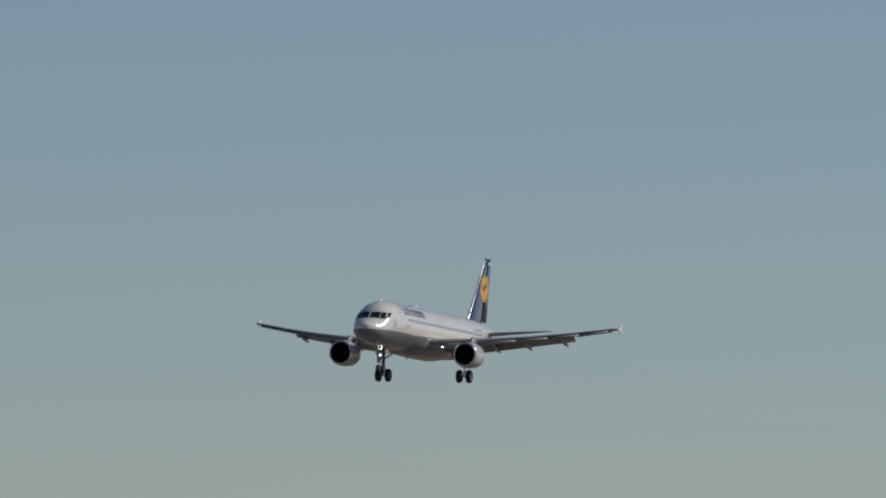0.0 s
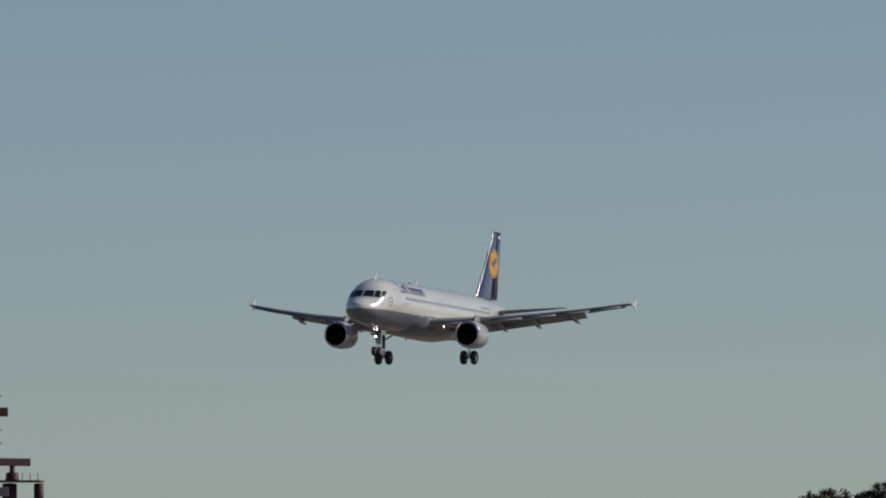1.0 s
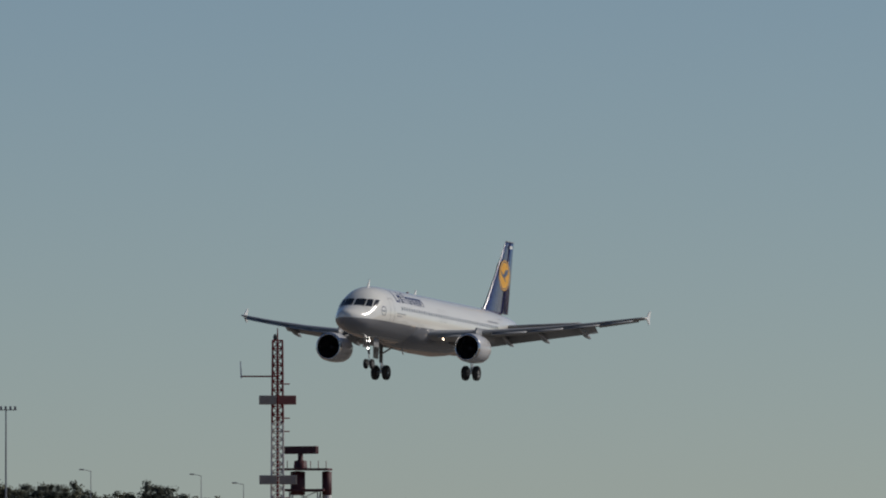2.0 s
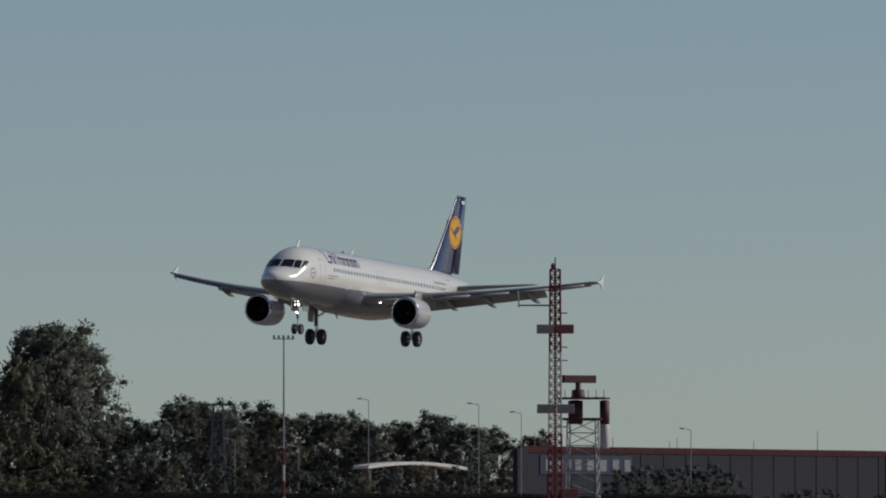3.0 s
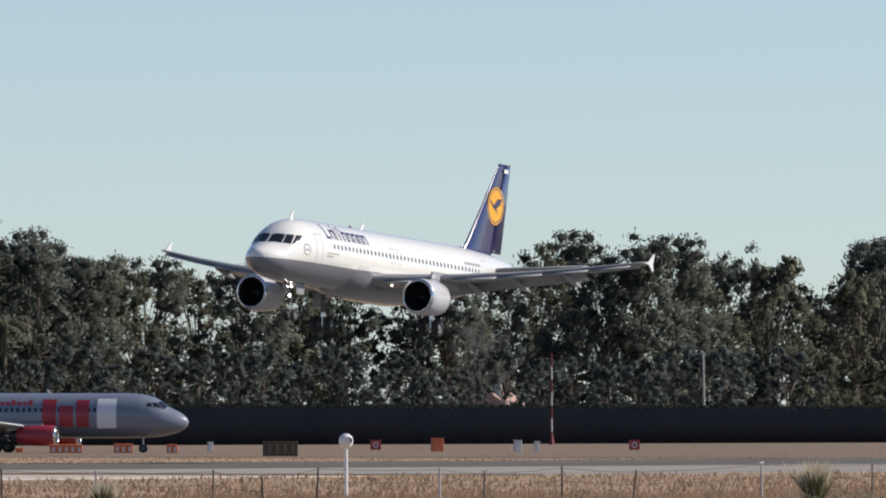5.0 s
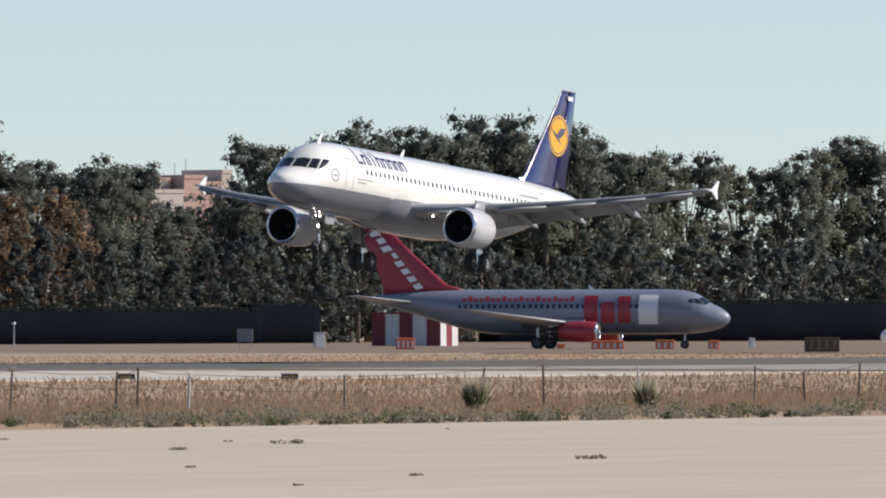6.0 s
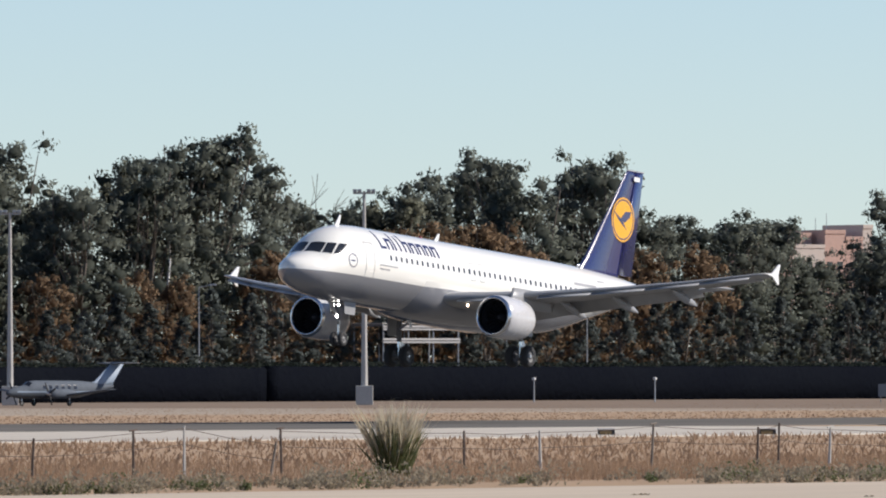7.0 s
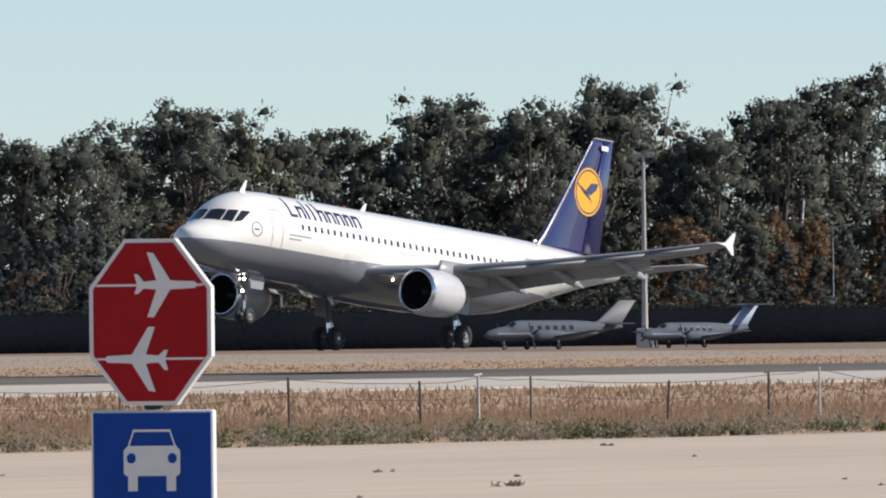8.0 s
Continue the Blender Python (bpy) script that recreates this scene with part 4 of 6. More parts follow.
bare_tree(beyond(31.11, 692), 19.5, 960)
bare_tree(beyond(31.00, 692), 21.4, 1000)
bare_tree(beyond(33.34, 692), 19.1, 1245)
bare_tree(beyond(28.64, 692), 20.3, 1205)
bare_tree(beyond(25.84, 658), 13.8, 470)
bare_tree(beyond(25.71, 658), 13.9, 520)
bare_tree(beyond(25.83, 658), 13.7, 1000)
bare_tree(beyond(25.74, 658), 13.2, 1035)
palm(beyond(28.38, 661), 16.0, 1305)
palm(beyond(28.71, 661), 14.5, 1180)
palm(beyond(28.99, 661), 10.6, 1075)
palm(beyond(28.07, 661), 13.5, 1420)

rng_fill = np.random.default_rng(8)
az = 19.2
while az < 38.2:
    y = 648 + 10 * rng_fill.random()
    if 31.55 < az < 31.8:
        az += 0.1
        continue
    key = "C" if 29.6 < az and rng_fill.random() < 0.75 else "O" if az < 24.3 and rng_fill.random() < 0.5 else "D"
    low = 0.46 if az < 21.9 else 0.7 if az < 24.2 else 1.0
    plant(key, beyond(az, y), (8.5 + 5 * rng_fill.random()) * low, wide=1.35 if key == "C" else 1.0, group="low trees behind the hedge")
    az += (0.15 + 0.06 * rng_fill.random()) * (az / 30) * (0.82 if az > 29.6 else 1.0)


# ---------------------------------------------------------------- things on the airfield
def lattice(bm, h, w0, w1, bay, r, z0=0.0):
    """Four legs and crossed braces."""
    n = max(1, round(h / bay))
    cor = ((1, 1), (-1, 1), (-1, -1), (1, -1))
    at = lambda i, k: Vector((cor[k % 4][0] * (w0 + (w1 - w0) * i / n) / 2, cor[k % 4][1] * (w0 + (w1 - w0) * i / n) / 2, z0 + h * i / n))
    for i in range(n):
        for k in range(4):
            rod(bm, at(i, k), at(i + 1, k), r, r, 5, False)
            rod(bm, at(i, k), at(i + 1, k + 1), r * 0.6, r * 0.6, 4, False)
            rod(bm, at(i + 1, k), at(i + 1, k + 1), r * 0.6, r * 0.6, 4, False)
    return bm


def lattice_mast():
    """The slim radio mast on the grass before the runway."""
    t = thing("lattice_mast", Matrix.Translation(spot(21.54, 640)) @ pose(0, 0, 0, 0, 0, 20), "red and white lattice radio mast with aerial panels", "radio mast")
    H = 15.2
    for i in range(7):
        pale = i in (3, 4)
        part("mast_section", lattice(bmesh.new(), H / 7, 0.76 - 0.035 * i, 0.76 - 0.035 * (i + 1), 0.46, 0.052, H / 7 * i), MAST_WHITE if pale else MAST_RED, t, "white lattice section" if pale else "red lattice section")
    part("ladder", rodded((0.1, 0, 0), (0.1, 0, H), 0.07, 0.06, 6), MAST_RED, t, "dark cable run inside the mast")
    part("lightning_rod", rodded((0, 0, H - 0.2), (0, 0, H + 0.65), 0.045, 0.03, 6), MAST_RED, t)
    part("obstruction_light", lathe([(0, 0.1), (0.16, 0.12), (0.3, 0.08), (0.34, 0.01)], 10, "z", (0, 0.12, H)), DARK_METAL, t, "small dark obstruction light")
    for z, x, m in ((12.05, -0.52, DULL_PANEL), (12.05, 0.52, PANEL_RED), (7.85, -0.5, DULL_PANEL), (7.85, 0.55, DULL_PANEL), (3.4, 0.8, PANEL_RED)):
        p = part("aerial_panel", boxed((-0.46, -0.08, -0.24), (0.46, 0.08, 0.24), 0.03), m, t, "flat box aerial")
        p.matrix_local = pose(0, 0, 0, 0, 0, -88) @ Matrix.Translation((x, -0.45, z))
    for z in (12.9, 11.1, 10.4, 6.9, 5.6):
        part("bracket", rodded((0, 0, z), (0.15, -0.64, z), 0.035, 0.035, 5), MAST_RED, t)
    arm = part("side_arm", rodded((0, 0, 13.3), (-0.25, 1.95, 13.3), 0.045, 0.04, 6), MAST_RED, t)
    part("whip_aerial", rodded((-0.25, 1.9, 13.2), (-0.26, 1.95, 14.1), 0.045, 0.03, 6), STEEL, arm)


# On the mast's aerials these dulled tones stand in for haze.
DULL_PANEL = surface("dull_grey_panel", (0.3, 0.29, 0.28), (0.22, 0.215, 0.21), rough=0.7, fine=3)
PANEL_RED = surface("hazed_red_panel", (0.24, 0.09, 0.085), (0.18, 0.07, 0.07), rough=0.7, fine=3)


def striped_hut(az, dist, nx, ny, w, h, label, turn=0.0):
    """An equipment hut painted in red and white upright stripes: nx stripes along y, ny along x."""
    t = thing("equipment_hut", Matrix.Translation(spot(az, dist)) @ pose(0, 0, 0, 0, 0, turn), label, "hut", "striped equipment huts")
    L, W = nx * w, ny * w * 0.8
    part("core", boxed((0.05, 0.05, 0), (W - 0.05, L - 0.05, h - 0.05)), MAST_WHITE, t)
    for i in range(nx):
        m = MAST_RED if i % 2 == 0 else MAST_WHITE
        part("wall_panel", boxed((0.0, i * w, 0), (0.06, (i + 1) * w - 0.004, h - 0.02)), m, t)
        part("wall_panel", boxed((W - 0.06, i * w, 0), (W, (i + 1) * w - 0.004, h - 0.02)), m, t)
    for i in range(ny):
        m = MAST_RED if i % 2 else MAST_WHITE
        part("wall_panel", boxed((0.06 + i * (W - 0.12) / ny, -0.012, 0), (0.06 + (i + 1) * (W - 0.12) / ny - 0.004, 0.05, h - 0.02)), m, t)
    part("roof", boxed((-0.12, -0.12, h), (W + 0.12, L + 0.12, h + 0.14), 0.02), MAST_RED, t, "flat red roof edge")


def radar_tower():
    t = thing("radar_tower", Matrix.Translation(spot(21.41, 1560, -0.5)) @ pose(0, 0, 0, 0, 0, 15), "steel lattice radar tower with red drums and a flat aerial", "radar tower")
    part("lattice_frame", lattice(bmesh.new(), 14.5, 4.2, 3.6, 1.7, 0.09), GALV, t, "grey lattice legs")
    part("platform", boxed((-2.6, -2.6, 14.5), (2.6, 2.6, 14.8)), DRUM_RED, t)
    part("platform", boxed((-2.9, -3.2, 17.2), (2.9, 3.2, 17.45)), DRUM_RED, t)
    for x, y, r in ((-1.2, 1.4, 0.9), (0.2, -2.2, 0.6)):
        if r < 0.8:
            part("drum", lathe([(10.9, r * 0.9), (11.0, r), (13.9, r), (14.0, r * 0.9)], 20, "z", (x, y - 0.6, 0)), MAST_WHITE, t, "white drum")
        part("drum", lathe([(14.0, r * 0.9), (14.1, r * 1.05), (17.0, r * 1.05), (17.1, 0.2)], 20, "z", (x, y - 0.6, 0)), DRUM_RED, t, "maroon drum")
    part("drum", lathe([(17.4, 0.9), (18.4, 0.8), (18.5, 0.35), (19.4, 0.35)], 20, "z", (0, 0.6, 0)), DRUM_RED, t)
    for k in range(7):
        part("railing_post", rodded((-2.6, -3.0 + k, 17.4), (-2.6, -3.0 + k, 18.4), 0.05, 0.05, 5), MAST_RED, t)
    a = part("aerial", boxed((-0.3, -2.9, -0.5), (0.3, 2.9, 0.5), 0.08), DRUM_RED, t, "flat slotted radar aerial that turns")
    a.matrix_local = pose(0, 0.5, 19.8)
    for k in range(14):
        for x in (-0.36, 0.32):
            part("slat", boxed((x, -2.8 + 0.41 * k, -0.45), (x + 0.04, -2.52 + 0.41 * k, 0.45)), DRUM_RED, a)
    return a


def flood_mast(az, dist, h, label):
    t = thing("floodlight_mast", Matrix.Translation(spot(az, dist)) @ pose(0, 0, 0, 0, 0, az), label, "light mast", "tall light masts")
    n = 5
    for i in range(n):
        part("mast_section", rodded((0, 0, h * 0.42 * i / n), (0, 0, h * 0.42 * (i + 1) / n), 0.2 - 0.012 * i, 0.19 - 0.012 * i, 8), MAST_RED if i % 2 == 0 else MAST_WHITE, t)
    part("pole", rodded((0, 0, h * 0.42), (0, 0, h), 0.14, 0.09, 8), GALV, t)
    b = part("crossbar", boxed((-0.06, -1.4, h - 0.2), (0.06, 1.4, h - 0.08)), GALV, t)
    for k in range(5):
        part("floodlight", boxed((-0.25, -1.35 + 0.62 * k, h - 0.08), (0.1, -1.05 + 0.62 * k, h + 0.35), 0.04), GALV, b)


def light_pole(az, dist, h, label):
    """A stout concrete pole on a block, with a crossbar of lamps."""
    t = thing("light_pole", Matrix.Translation(spot(az, dist)) @ pose(0, 0, 0, 0, 0, az), label, "light pole", "concrete light poles")
    part("pole", rodded((0, 0, 0), (0, 0, h), 0.30, 0.12, 10), CONCRETE_POST, t)
    part("base_block", boxed((-0.6, -0.75, 0), (0.6, 0.75, 1.7), 0.05), CONCRETE_POST, t)
    bar = part("crossbar", boxed((-0.05, -0.95, h - 0.25), (0.05, 0.95, h - 0.1)), GALV, t)
    for y in (-0.8, -0.4, 0.4, 0.8):
        part("lamp_head", boxed((-0.35, y - 0.18, h - 0.1), (0.1, y + 0.18, h + 0.18), 0.05), GALV, bar)


def street_lamp(at, h, label, turn=0.0):
    t = thing("street_lamp", Matrix.Translation(at) @ pose(0, 0, 0, 0, 0, turn), label, "street lamp", "street lamps")
    part("pole", rodded((0, 0, 0), (0, 0, h), 0.1, 0.05, 8), GALV, t)
    part("arm", rodded((0, 0, h), (0, -1.1, h + 0.25), 0.05, 0.04, 6), GALV, t)
    part("lamp_head", boxed((-0.16, -1.75, h + 0.15), (0.16, -1.0, h + 0.36), 0.06), GALV, t)


def utility_pole(at, h):
    t = thing("utility_pole", Matrix.Translation(at), "pale concrete utility pole with a crossarm", "pole")
    part("pole", rodded((0, 0, 0), (0.25, 0.3, h), 0.2, 0.14, 8), CONCRETE_POST, t)
    part("crossarm", boxed((-0.06, -0.1, h - 0.3), (0.06, 2.2, h - 0.12)), GALV, t)
    for y in (0.4, 1.2, 2.0):
        part("insulator", lathe([(0, 0.08), (0.1, 0.14), (0.3, 0.1), (0.35, 0.02)], 8, "z", (0, y, h - 0.12)), GALV, t)


def warehouse():
    """The long low shed beyond the hedge: grey cladding, red fascia, a sign panel of plain blocks."""
    a, b, c = spot(21.71, 1860), spot(19.97, 2026), spot(19.10, 2125)
    t = thing("warehouse", Matrix(), "long low grey warehouse with red fascia and blue sign", "warehouse")
    H = 12.3

    def wall(name, p, q, z0, z1, out, m, label=""):
        d = (q - p).normalized()
        n = Vector((d.y, -d.x, 0)) if (Vector((d.y, -d.x, 0)).dot(-p) > 0) else Vector((-d.y, d.x, 0))
        v = [p + n * out, q + n * out, q - n * 0.3, p - n * 0.3]
        return part(name, raw([(*x.xy, z) for z in (z0, z1) for x in v], [(0, 1, 2, 3), (4, 5, 6, 7), (0, 1, 5, 4), (1, 2, 6, 5), (2, 3, 7, 6), (3, 0, 4, 7)]), m, t, label)

    wall("wall", a, b, 0, H - 1.0, 0, CLADDING, "dark grey ribbed wall")
    wall("fascia", a, b, H - 1.0, H, 0.15, CLAD_RED, "dull red fascia")
    wall("wall", b, c, 0, H - 1.3, 0, CLAD_LIGHT, "pale grey wall")
    wall("fascia", b, c, H - 1.3, H - 0.1, 0.15, CLAD_RED, "red fascia")
    wall("pier", a + (b - a) * -0.01, a + (b - a) * 0.014, 0, H - 0.4, 0.4, CLADDING)
    wall("pier", a + (b - a) * 0.992, a + (b - a) * 1.004, 0, H, 0.4, CLAD_RED)
    for k in range(16):
        u = 0.07 + 0.06 * k
        wall("rib", a + (b - a) * u, a + (b - a) * (u + 0.004), 0, H - 1.0, 0.12, CLADDING)
    s = lambda u: a + (b - a) * u
    board = wall("sign_board", s(0.05), s(0.285), 8.0, 10.9, 0.2, NAVY_SIGN, "dark blue sign panel with pale blocks")
    u = 0.062
    for w in (0.021, 0.021, 0.009, 0.022, 0.024, 0.026, 0.023, 0.022):
        wall("sign_block", s(u), s(u + w * 0.72), 8.5, 10.3, 0.28, CLAD_LIGHT)
        u += w + 0.008
    q = lambda u: b + (c - b) * u
    wall("sign_board", q(0.05), q(0.19), 5.2, 8.6, 0.2, SIGN_WHITE, "white sign panel")
    for k in range(4):
        wall("sign_block", q(0.06 + 0.03 * k), q(0.08 + 0.03 * k), 5.6, 8.2, 0.28, CLADDING)
    for k, (u, h) in enumerate(((0.1, 2.2), (0.3, 1.6), (0.45, 1.2), (0.47, 1.6), (0.68, 1.4), (0.86, 3.2))):
        p = s(u)
        part("roof_mast", rodded((p.x, p.y + 4, H - 0.2), (p.x, p.y + 4, H + h), 0.07, 0.05, 5), GALV, t)
    far = [a * 1.03, c * 1.03]
    part("roof", raw([(a.x, a.y, H - 0.3), (b.x, b.y, H - 0.3), (c.x, c.y, H - 0.3), (far[1].x, far[1].y, H - 0.25), (far[0].x, far[0].y, H - 0.25)], [(0, 1, 2, 3, 4)]), CLADDING, t)


def flyover():
    t = thing("road_bridge", Matrix(), "pale concrete road bridge on low piers among trees", "bridge")
    a, b, n = spot(22.42, 1760), spot(21.93, 1797), 14
    rings = []
    for i in range(n + 1):
        u = i / n
        p = a + (b - a) * u
        z = 6.9 + 2.2 * math.sin(math.pi * (0.25 + 0.55 * u)) - 0.4
        rings.append([(p.x, p.y, z + 0.4), (p.x, p.y, z + 0.85), (p.x, p.y + 2.4, z + 0.85), (p.x, p.y + 2.4, z + 0.4)])
    for r, q in zip(rings, rings[1:]):
        part("deck", raw(r + q, [(0, 1, 2, 3), (7, 6, 5, 4), (0, 4, 5, 1), (1, 5, 6, 2), (2, 6, 7, 3), (3, 7, 4, 0)]), MAST_WHITE, t)
    for u in (0.05, 0.35, 0.68, 0.96):
        p = a + (b - a) * u
        part("pier", boxed((p.x - 0.4, p.y + 0.6, -0.2), (p.x + 0.4, p.y + 1.8, 6.9 + 2.2 * math.sin(math.pi * (0.25 + 0.55 * u)))), RUST_POST, t)
    for k in range(8):
        p = a + (b - a) * (k / 7)
        z = 6.8 + 2.2 * math.sin(math.pi * (0.25 + 0.55 * k / 7))
        part("rail_post", rodded((p.x + 0.1, p.y + 0.1, z - 0.4), (p.x + 0.1, p.y + 0.1, z + 0.9), 0.06, 0.06, 5), GALV, t)


def flats():
    """The pink apartment block far behind the trees."""
    t = thing("apartment_building", Matrix.Translation(spot(29.745, 2250, -1.5)) @ pose(0, 0, 0, 0, 0, 62), "pink and terracotta apartment building with flat roofs", "apartment building")
    for y0, y1, h, m in ((8.5, 14.0, 26.6, TERRACOTTA), (1.5, 8.5, 27.5, BRICK_BAND), (-3.0, 1.5, 30.2, TERRACOTTA), (-6.8, -3.0, 29.0, TERRACOTTA), (-9.0, -6.8, 31.2, BRICK_BAND)):
        w = part("wall", boxed((0, y0, 0), (14, y1 - 0.02, h)), m, t)
        part("parapet", boxed((-0.15, y0 - 0.0, h), (14.1, y1 - 0.02, h + 0.7)), m, w)
        for s in range(8):
            for y in np.arange(y0 + 0.6, y1 - 1.2, 2.2):
                part("window", boxed((-0.08, y, 3.2 * s + 1.2), (0.02, y + 1.2, 3.2 * s + 2.6)), GLASS_DARK, w)
    for y, h in ((-2, 3.0), (0.4, 2.2), (5, 1.6), (10.5, 0.9)):
        part("rooftop_aerial", rodded((5, y, 30), (5, y, 31 + h), 0.08, 0.05, 5), GALV, t)
    part("stair_head", boxed((3, 2.5, 28.2), (7, 5, 30.4)), TERRACOTTA, t)


def pylon():
    t = thing("power_pylon", Matrix.Translation(spot(23.13, 1880)) @ pose(0, 0, 0, 0, 0, 30), "grey steel lattice power pylon", "pylon")
    part("tower", lattice(bmesh.new(), 19, 3.2, 1.4, 2.0, 0.09), HAZE_GREY, t)
    for z, w in ((16.2, 3.0), (18.6, 2.6)):
        part("crossarm", boxed((-0.2, -w, z), (0.2, w, z + 0.3)), HAZE_GREY, t)


def canopy():
    """The slatted shade shelter that shows over the hedge: a deep louvred front under a flat roof."""
    t = thing("shade_canopy", Matrix.Translation(beyond(31.68, 646)) @ pose(0, 0, 0, 0, 0, 31.68 - 50), "weathered pale slatted shade canopy on steel posts", "canopy")
    for x in (-4.9, -1.6, 1.7, 5.0):
        for y in (0.2, 4.8):
            part("post", rodded((x, y, 0), (x, y, 7.6), 0.09, 0.09, 6), GALV, t)
    for z in (5.95, 6.22, 7.25, 7.52):
        s = part("slat", boxed((-5.1, -0.02, -0.13), (5.1, 0.05, 0.13), 0.01), DULL_PANEL, t)
        s.matrix_local = pose(0, 0, z, -30, 0, 0)
    for x in (-5.0, -2.5, 0, 2.5, 5.0):
        part("rafter", boxed((x - 0.08, 0.1, 7.55), (x + 0.08, 5.2, 7.75)), GALV, t)
    part("roof", boxed((-5.2, -0.1, 7.76), (5.2, 5.3, 7.88), 0.02), CONCRETE_POST, t, "pale flat roof sheet")


def dead_trunk():
    """A dead bleached trunk that leans out of the crowns."""
    t = thing("dead_tree", Matrix.Translation(beyond(32.87, 666)), "bleached leaning dead trunk among green trees", "tree")
    foot = part("trunk", rodded((-1.4, 0, -0.2), (-0.3, 0, 11.6), 0.26, 0.18, 7), BARK, t)
    part("bleached_top", rodded((-0.3, 0, 11.5), (0.15, 0, 14.4), 0.18, 0.13, 7), MAST_WHITE, foot, "bleached pale wood")
    part("bleached_top", rodded((0.15, 0, 14.3), (0.1, 0.1, 17.2), 0.12, 0.06, 6), PALE_BARK, foot)


def roadside_sign():
    """The octagonal stop sign for crossing aircraft, with a blue vehicle sign under it."""
    D = 66.0
    t = thing("road_sign", Matrix.Translation(spot(35.945, D)) @ pose(0, 0, 0, 0, 0, 36.0 + 90 - 15), "red octagonal aircraft stop sign above a blue car sign", "sign")
    # Sign space: x to the viewer's left, y to the viewer, z up.
    R, zc = 0.452, 2.56
    octo = lambda r, sx: [(sx * r / math.cos(math.pi / 8) * math.cos(math.pi / 8 + k * math.pi / 4), r / math.cos(math.pi / 8) * math.sin(math.pi / 8 + k * math.pi / 4)) for k in range(8)]
    up = lambda pts, z: [(u, v + z) for u, v in pts]
    part("post", rodded((0, -0.07, -0.1), (0, -0.07, 2.9), 0.035, 0.035, 14), GALV, t, "galvanised steel post")
    for z in (2.35, 2.8, 1.3, 1.85):
        part("clamp", boxed((-0.06, -0.1, z - 0.02), (0.06, -0.02, z + 0.02), 0.005), GALV, t)
    rim = part("stop_plate", plate(up(octo(R, 0.757), zc), 0.07, "y"), SIGN_WHITE, t, "white-edged octagonal plate")
    face = part("stop_face", plate(up(octo(R - 0.022, 0.742), zc), 0.004, "y"), SIGN_RED, rim, "red face with two white aircraft")
    face.location = (0, 0.037, 0)
    jet = [(-0.30, 0.0), (-0.27, 0.022), (-0.10, 0.026), (-0.05, 0.03), (0.10, 0.2), (0.16, 0.205), (0.075, 0.03), (0.19, 0.022), (0.245, 0.07), (0.275, 0.07), (0.25, 0.0), (0.275, -0.055), (0.245, -0.055), (0.19, -0.02), (0.075, -0.028), (0.16, -0.2), (0.10, -0.2), (-0.05, -0.028), (-0.10, -0.026), (-0.27, -0.02)]
    for z, s, out in ((zc + 0.20, 1, -0.085), (zc - 0.20, -1, 0.072)):
        p = part("aircraft_symbol", plate([(u * 0.62, v * 0.87) for u, v in jet], 0.004, "y"), SIGN_WHITE, face, "white aircraft symbol")
        p.matrix_local = Matrix.Translation((out, 0.004, z)) @ (pose(0, 0, 0) if s > 0 else pose(0, 0, 0, 0, 180, 0))
        part("runway_line", boxed((-0.3, 0.0, z - 0.006), (0.3, 0.0025, z + 0.006)), SIGN_WHITE, face)
    part("fixing", boxed((-0.05, -0.03, 2.085), (0.05, 0.0, 2.115), 0.01), DARK_METAL, t)
    back = part("vehicle_plate", boxed((-0.345, -0.05, 1.33), (0.345, 0.02, 2.082), 0.012), SIGN_WHITE, t, "white-edged square plate")
    blue = part("vehicle_face", boxed((-0.33, 0.02, 1.345), (0.33, 0.025, 2.067), 0.002), SIGN_BLUE, back, "blue face with a white car")
    car = lambda pts: plate([(u * 0.96, v * 0.82) for u, v in pts], 0.004, "y")
    m = lambda ob: setattr(ob, "location", (0.0, 0.028, 1.765))
    m(part("car_symbol", car([(-0.165, -0.03), (-0.165, 0.12), (-0.14, 0.15), (0.14, 0.15), (0.165, 0.12), (0.165, -0.03), (0.15, -0.05), (-0.15, -0.05)]), SIGN_WHITE, blue))
    m(part("car_symbol", car([(-0.14, -0.05), (-0.14, -0.15), (-0.085, -0.15), (-0.085, -0.05)]), SIGN_WHITE, blue))
    m(part("car_symbol", car([(0.14, -0.05), (0.14, -0.15), (0.085, -0.15), (0.085, -0.05)]), SIGN_WHITE, blue))
    for a, b in (((-0.14, 0.15), (-0.11, 0.25)), ((0.14, 0.15), (0.11, 0.25))):
        m(part("car_symbol", car([a, (a[0] * 0.93, a[1]), (b[0] * 0.92, b[1]), b]), SIGN_WHITE, blue))
    m(part("car_symbol", car([(-0.11, 0.242), (-0.11, 0.258), (0.11, 0.258), (0.11, 0.242)]), SIGN_WHITE, blue))
    for x in (-0.115, 0.115):
        o = part("car_lamp", car([(0.026 * math.cos(k * math.pi / 8), 0.034 * math.sin(k * math.pi / 8)) for k in range(16)]), SIGN_BLUE, blue)
        o.location = (x, 0.032, 1.82)


